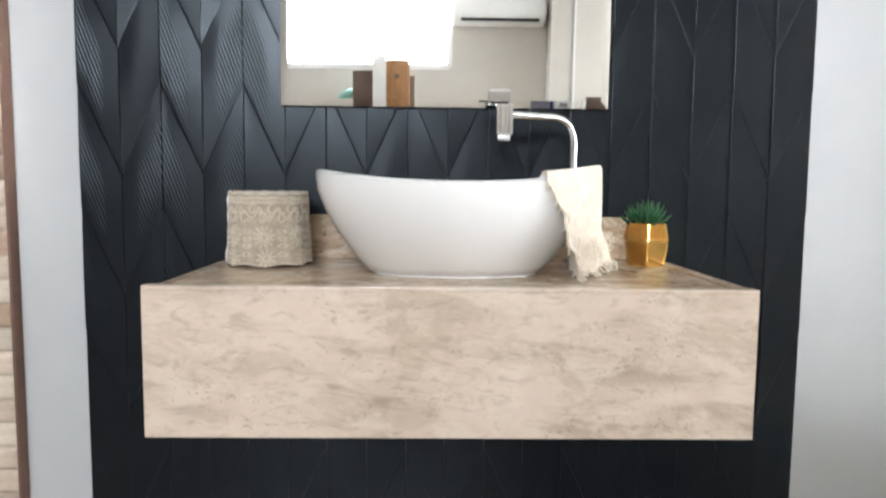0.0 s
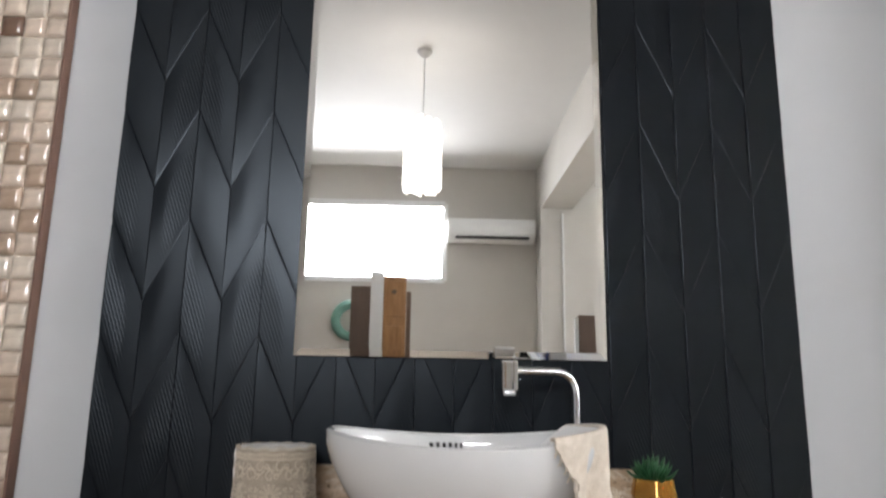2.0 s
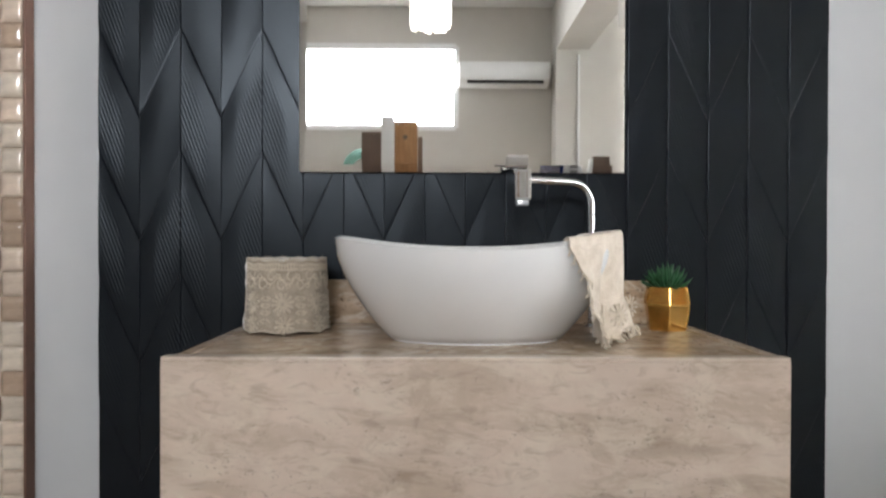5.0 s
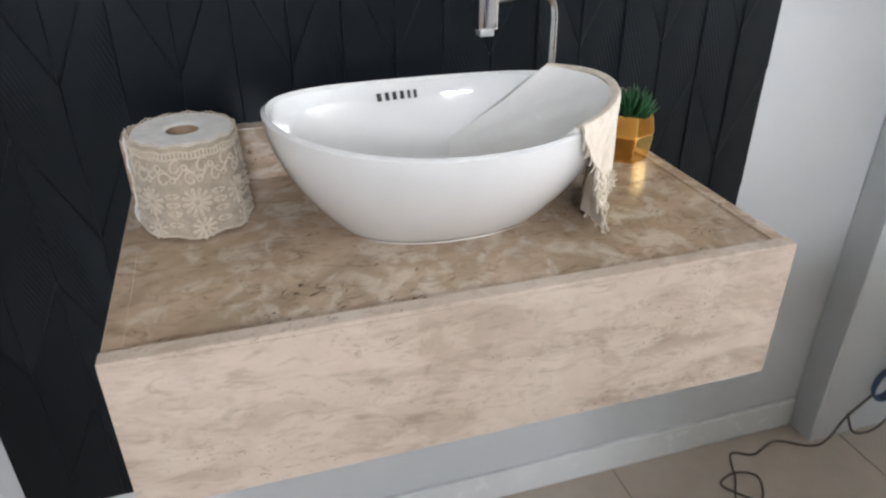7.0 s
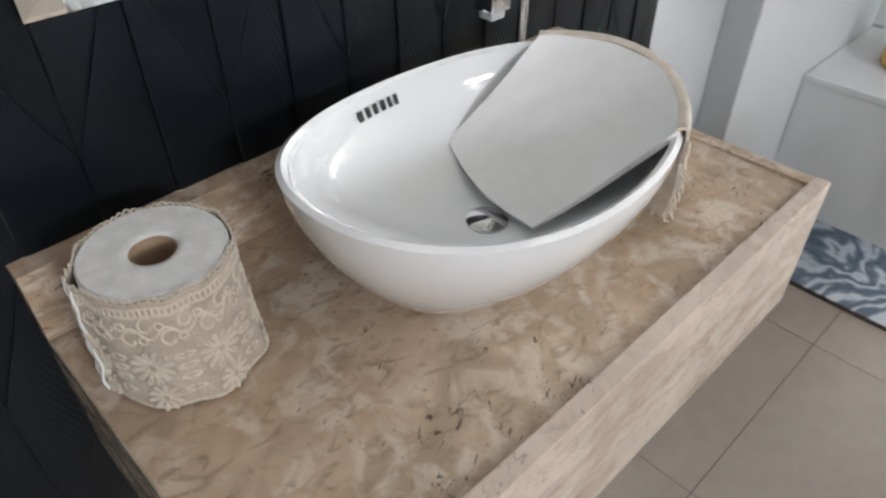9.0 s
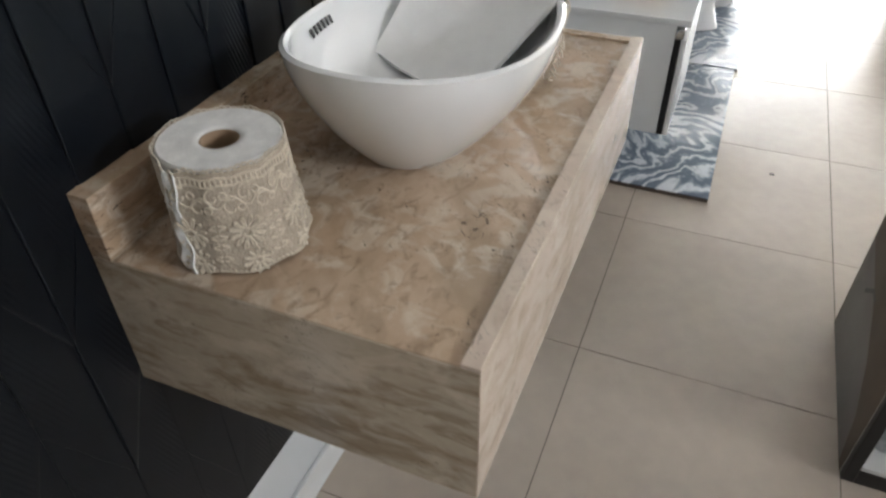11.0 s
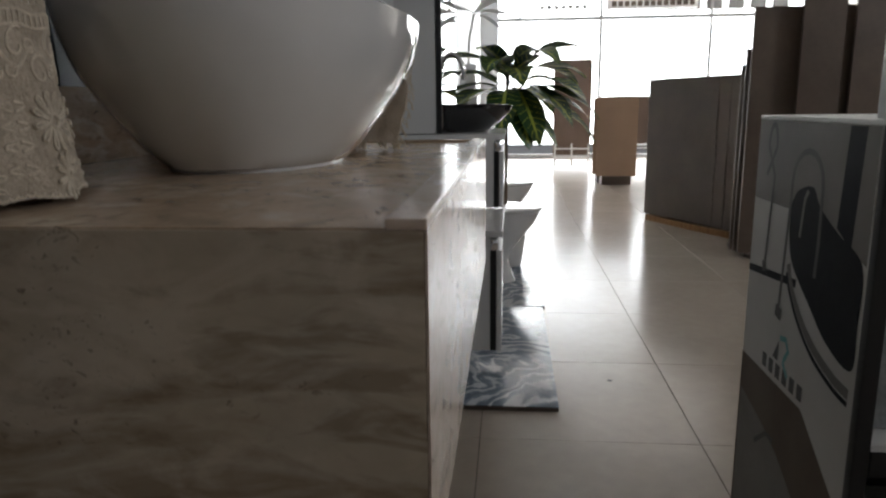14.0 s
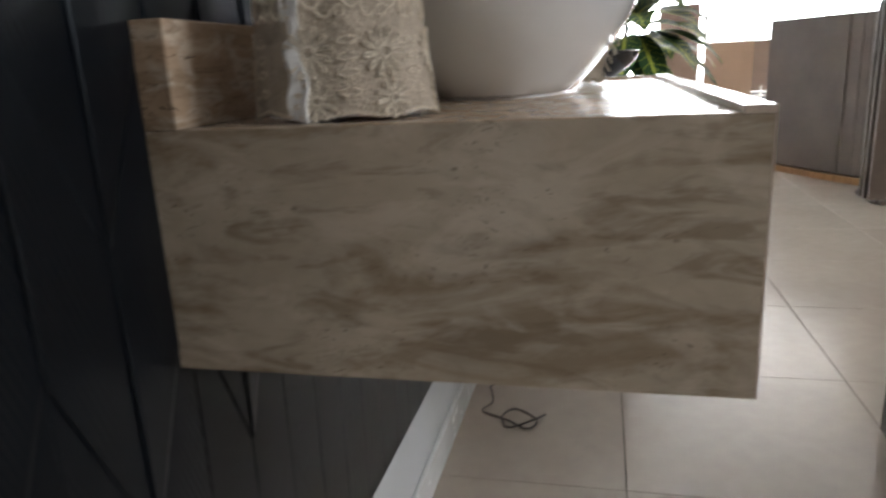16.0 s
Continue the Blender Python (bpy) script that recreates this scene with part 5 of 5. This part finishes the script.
print_on("print_shape", [(0.467, 0.912), (0.412, 0.912), (0.425, 0.715), (0.480, 0.742)], darkp, 0.0009, "dark printed streak")
tapp = mat("tap_photo_print", (0.06, 0.055, 0.05), 0.45, scale=20, dark=(0.03, 0.03, 0.03))


def tap_print(line, r, depth, ink=tapp, note="printed dark tap outline"):
    """A flat printed outline: a line of (x, z)."""
    b = tube([(x, DY1 + depth, z) for x, z in line], r, 6)
    bmesh.ops.scale(b, vec=(1, 0.02, 1), verts=b.verts[:], space=Matrix.Translation((0, -DY1 - depth, 0)))
    part("print_shape", b, ink, panel, note)


tap_print([(0.784, 0.617), (0.768, 0.80)] + [(0.790 + 0.022 * math.cos(t), 0.86 + 0.045 * math.sin(t)) for t in (math.pi * k / 8 for k in range(9))] + [(0.812, 0.80)], 0.006, 0.0014)
tap_print([(0.795, 0.605), (0.775, 0.61)], 0.012, 0.0016)
tap_print([(0.690, 0.545), (0.676, 0.76)] + [(0.610 + 0.066 * math.cos(t), 0.80 + 0.062 * math.sin(t)) for t in (math.pi * k / 8 for k in range(9))] + [(0.541, 0.70), (0.545, 0.64)], 0.006, 0.0014)
tap_print([(0.705, 0.535), (0.675, 0.53)], 0.013, 0.0016)
tap_print(glide([(0.660, 0.640), (0.640, 0.600), (0.590, 0.553), (0.520, 0.515), (0.440, 0.492), (0.384, 0.486)]), 0.010, 0.0013, lightp, "pale printed basin lip")
tap_print(glide([(0.666, 0.622), (0.640, 0.582), (0.590, 0.536), (0.520, 0.497), (0.440, 0.475), (0.384, 0.469)]), 0.005, 0.0015, darkp, "dark printed basin shadow")
tap_print([(0.622, 0.70), (0.612, 0.775), (0.600, 0.79)], 0.005, 0.0015, lightp, "pale printed tap gleam")
tap_print([(0.760, 0.215), (0.700, 0.262), (0.660, 0.262)], 0.006, 0.0013)
# maker's mark: a dark wedge, a teal curl and a row of plain bars
print_on("printed_mark", [(0.70, 0.435), (0.672, 0.435), (0.672, 0.478)], M["ink"], 0.0013, "dark wedge mark")
b = tube([(0.668, DY1 + 0.0013, 0.485), (0.640, DY1 + 0.0013, 0.490), (0.625, DY1 + 0.0013, 0.470), (0.640, DY1 + 0.0013, 0.450), (0.645, DY1 + 0.0013, 0.440), (0.620, DY1 + 0.0013, 0.418)], 0.006, 6)
bmesh.ops.scale(b, vec=(1, 0.02, 1), verts=b.verts[:], space=Matrix.Translation((0, -DY1 - 0.0013, 0)))
part("printed_mark", b, M["teal"], panel, "teal curl mark")
for k in range(6):
    x1 = 0.752 - k * 0.036
    print_on("printed_mark", [(x1, 0.398), (x1 - 0.024, 0.398), (x1 - 0.024, 0.428), (x1, 0.428)], M["ink"], 0.0013, "dark bar mark")


# carton on top of the stand
fin = thing("carton", 0.42, -1.3, DZ, "blue and white printed carton standing on the display", "carton")
part("pale_edge", box(0.385, 0.445, -1.085, -1.055, DZ + 0.0005, 1.14, 0.002), M["plastic"], fin)
part("blue_face", box(0.375, 0.44, -1.56, -1.0855, DZ + 0.0005, 1.14, 0.002), M["bluep"], fin, "dark blue printed face")
for k in range(6):
    part("printed_mark", box(0.402, 0.428, -1.0548, -1.0542, 0.99 + k * 0.021, 1.005 + k * 0.021), M["greyprint"], fin, "dark bar mark", smooth=False)


def bag(x, y, z, w, h, d, tint, label, seed):
    """A limp clear bag with a header card, standing on a shelf."""
    t = thing("bagged_product", x, y, z, label, "packaged goods", "bagged goods on the display")
    r = random.Random(seed)
    rows = []
    for i in range(9):
        s = i / 8
        row = []
        for j in range(14):
            q = 2 * math.pi * j / 14
            sw = math.sin(math.pi * min(1, 0.12 + s * 0.88)) ** 0.5 * (1 - 0.75 * s ** 3)
            row.append((x + d * sw * math.cos(q) * r.uniform(0.82, 1.12), y + w / 2 * (0.82 + 0.18 * sw) * math.sin(q) * r.uniform(0.94, 1.05), z + h * s + r.uniform(-0.003, 0.003) * (i > 0)))
        rows.append(row)
    b = grid(rows, closed=True)
    b.verts.ensure_lookup_table()
    b.faces.new(b.verts[0:14])
    b.faces.new(b.verts[8 * 14:9 * 14])
    part("bag", b, M["film"], t)
    b = turned([(0, 0), (0.017, 0), (0.017, 0.001), (0, 0.0012)], 0, 0, 20)
    bmesh.ops.transform(b, matrix=pose(x - d - 0.006, y + 0.01, z + h * 0.62, 0, -90, 0), verts=b.verts[:])
    part("round_label", b, tint, t, "round coloured label")
    return t


for k, (y, z) in enumerate(((-1.115, 0.058), (-1.235, 0.058), (-1.36, 0.058), (-1.115, 0.418), (-1.24, 0.418), (-1.37, 0.418), (-1.115, 0.718), (-1.24, 0.718))):
    bag(0.435, y, z, 0.105, 0.215, 0.045, M["bluep"] if k % 3 else M["orange"], "clear plastic bag of white fittings with label", 20 + k)

# ---- cables, junction box ----
YP = -0.05
jb = thing("junction_box", 1.23, YP, 0.27, "white plastic junction box on the wall", "junction box")
part("box", box(1.195, 1.265, YP - 0.045, YP - 0.001, 0.255, 0.365, 0.006), M["plastic"], jb)
part("lid", box(1.200, 1.260, YP - 0.052, YP - 0.0455, 0.262, 0.358, 0.003), M["plastic"], jb)
cl = thing("cable_coil", 1.22, 0.0, 0.13, "coiled blue cable hanging from the junction box", "cable")
b = bmesh.new()
for k in range(3):
    tube([(1.225 + (0.035 + 0.003 * k) * math.cos(q), YP - 0.012 - 0.006 * k, 0.165 + (0.045 + 0.002 * k) * math.sin(q)) for q in (2 * math.pi * i / 24 for i in range(25))], 0.0035, 6, b)
part("coil", b, M["bluecable"], cl)
part("lead", tube([(1.225, YP - 0.02, 0.256), (1.24, YP - 0.02, 0.22), (1.226, YP - 0.018, 0.205)], 0.0035, 6), M["bluecable"], cl)
fc = thing("floor_cable", 0.95, -0.05, 0, "loose dark cable lying on the floor by the wall", "cable")
part("wire", tube(glide([(1.19, YP - 0.02, 0.14), (1.12, -0.075, 0.09), (1.06, -0.075, 0.012), (0.98, -0.03, 0.006), (0.93, -0.04, 0.02), (0.88, -0.05, 0.008), (0.83, -0.03, 0.006), (0.79, -0.10, 0.006), (0.75, -0.16, 0.006), (0.80, -0.18, 0.006), (0.84, -0.12, 0.012), (0.80, -0.09, 0.012), (0.74, -0.11, 0.012), (0.78, -0.17, 0.014), (0.83, -0.20, 0.006)]), 0.0028, 7), M["cable"], fc)
part("wire_loop", tube(glide([(1.262, YP - 0.02, 0.26), (1.30, YP - 0.02, 0.12), (1.24, YP - 0.03, 0.03), (1.16, -0.08, 0.03), (1.12, -0.075, 0.10)]), 0.003, 7), M["cable"], fc)

# ---- letters and vents on the shop front ----
def pane_bar(name, y0, y1, z0, z1, material, label):
    part(name, box(XE - 0.012, XE - 0.006, y0, y1, z0, z1), material, front, label, smooth=False)


for k in range(6):
    pane_bar("sign_mark", -3.35 - k * 0.36, -3.08 - k * 0.36, 2.50, 2.83, M["greyprint"], "grey sign bar on the glass")
for k in range(2):
    pane_bar("sign_mark", -2.55 - k * 0.3, -2.30 - k * 0.3, 2.78, 3.0, M["redprint"], "orange sign bar on the glass")
for r in range(2):
    for k in range(7):
        pane_bar("sign_mark", -1.80 + k * 0.12, -1.72 + k * 0.12, 2.56 + r * 0.16, 2.63 + r * 0.16, M["greyprint"], "small grey sign bar on the glass")
tx = bpy.data.curves.new("letters", "FONT")
tx.body, tx.size, tx.extrude = "LIQUIDA", 0.20, 0.001
tob = new("tmp_letters", tx)
dg = bpy.context.evaluated_depsgraph_get()
tme = bpy.data.meshes.new_from_object(tob.evaluated_get(dg))
bpy.data.objects.remove(tob)
tme.materials.append(M["greyprint"])
wl = new("sign_letters", tme)
wl.matrix_basis = pose(-0.012, 3 - 1.92, 2.02, 90, 0, 90)
wl.parent = front
vent = thing("air_curtain", XE - 0.1, -2.9, 2.5, "white air curtain with dark grille over the shop front", "air curtain")
part("casing", box(XE - 0.2, XE - 0.04, -3.62, -2.12, 2.52, 2.74, 0.01), M["plastic"], vent)
for k in range(13):
    part("grille_slot", box(XE - 0.206, XE - 0.2005, -3.56 + k * 0.107, -3.48 + k * 0.107, 2.56, 2.65), M["slabback"], vent, smooth=False)

# parked car across the street
car = thing("parked_car", 19, -5.4, -0.16, "pale parked car outside the shop front", "car")
b = bmesh.new()
prof = [(-2.0, 0.25), (-2.05, 0.6), (-1.9, 0.85), (-1.1, 0.95), (-0.6, 1.4), (0.8, 1.42), (1.5, 1.0), (2.0, 0.9), (2.05, 0.3)]
grid([[(19 + xo, -5.4 + py, -0.16 + pz) for py, pz in prof] for xo in (-0.8, -0.7, 0.7, 0.8)], b, closed=True)
b.verts.ensure_lookup_table()
b.faces.new(b.verts[0:9])
b.faces.new(b.verts[27:36])
part("car_body", b, M["alu"], car)
for y in (-1.3, 1.3):
    w = turned([(0, -0.1), (0.3, -0.1), (0.32, -0.06), (0.32, 0.06), (0.3, 0.1), (0, 0.1)], 0, 0, 24)
    bmesh.ops.transform(w, matrix=pose(18.2, -5.4 + y, 0.16, 0, 90, 0), verts=w.verts[:])
    part("wheel", w, M["blackmat"], car)
part("side_window", box(18.185, 18.19, -6.0, -4.75, 0.86, 1.16), M["blackgloss"], car, smooth=False)

# ---- floor tiles ----
TS = 0.628
X0, Y0 = 0.522, -0.404
fb = box(-TS / 2 + 0.0011, TS / 2 - 0.0011, -TS / 2 + 0.0011, TS / 2 - 0.0011, -0.012, 0.0, 0.0006, 1)
fme = finish("floor_tile", fb, M["floor"], False)
for i in range(-5, 18):
    for j in range(0, 9):
        cx, cy = X0 + (i + 0.5) * TS, Y0 - (j + 0.5) * TS
        if cx + TS / 2 > XE - 0.05:
            continue
        ob = new("floor_tile", fme)
        ob.location = (cx, cy, 0)
        ob.rotation_euler = (0, 0, (i * 7 + j * 3) % 4 * math.pi / 2)
        ob.parent = floor
    cx = X0 + (i + 0.5) * TS
    y1 = YW - 0.002
    if cx + TS / 2 < XE - 0.05:
        cb = box(-TS / 2 + 0.0011, TS / 2 - 0.0011, Y0 + 0.0011, y1, -0.012, 0.0, 0.0006, 1)
        ob = new("floor_tile", finish("floor_tile", cb, M["floor"], False))
        ob.location = (cx, 0, 0)
        ob.parent = floor
far = bmesh.new()
for i in range(-11, -5):
    for j in range(-1, 9):
        y1 = YW - 0.002 if j < 0 else Y0 - j * TS - 0.001
        box(X0 + i * TS + 0.001, X0 + (i + 1) * TS - 0.001, Y0 - (j + 1) * TS + 0.001, y1, -0.012, 0, bm=far)
part("rest_of_tiles", far, M["floor"], floor, smooth=False, kind="stuff")
spot = turned([(0, 0.0006), (0.008, 0.0005), (0.010, 0.0001)], 1.607, -0.84, 14)
st = thing("floor_speck", 1.607, -0.84, 0, "small dark speck on the floor tile", "speck")
part("speck", spot, M["cable"], st)
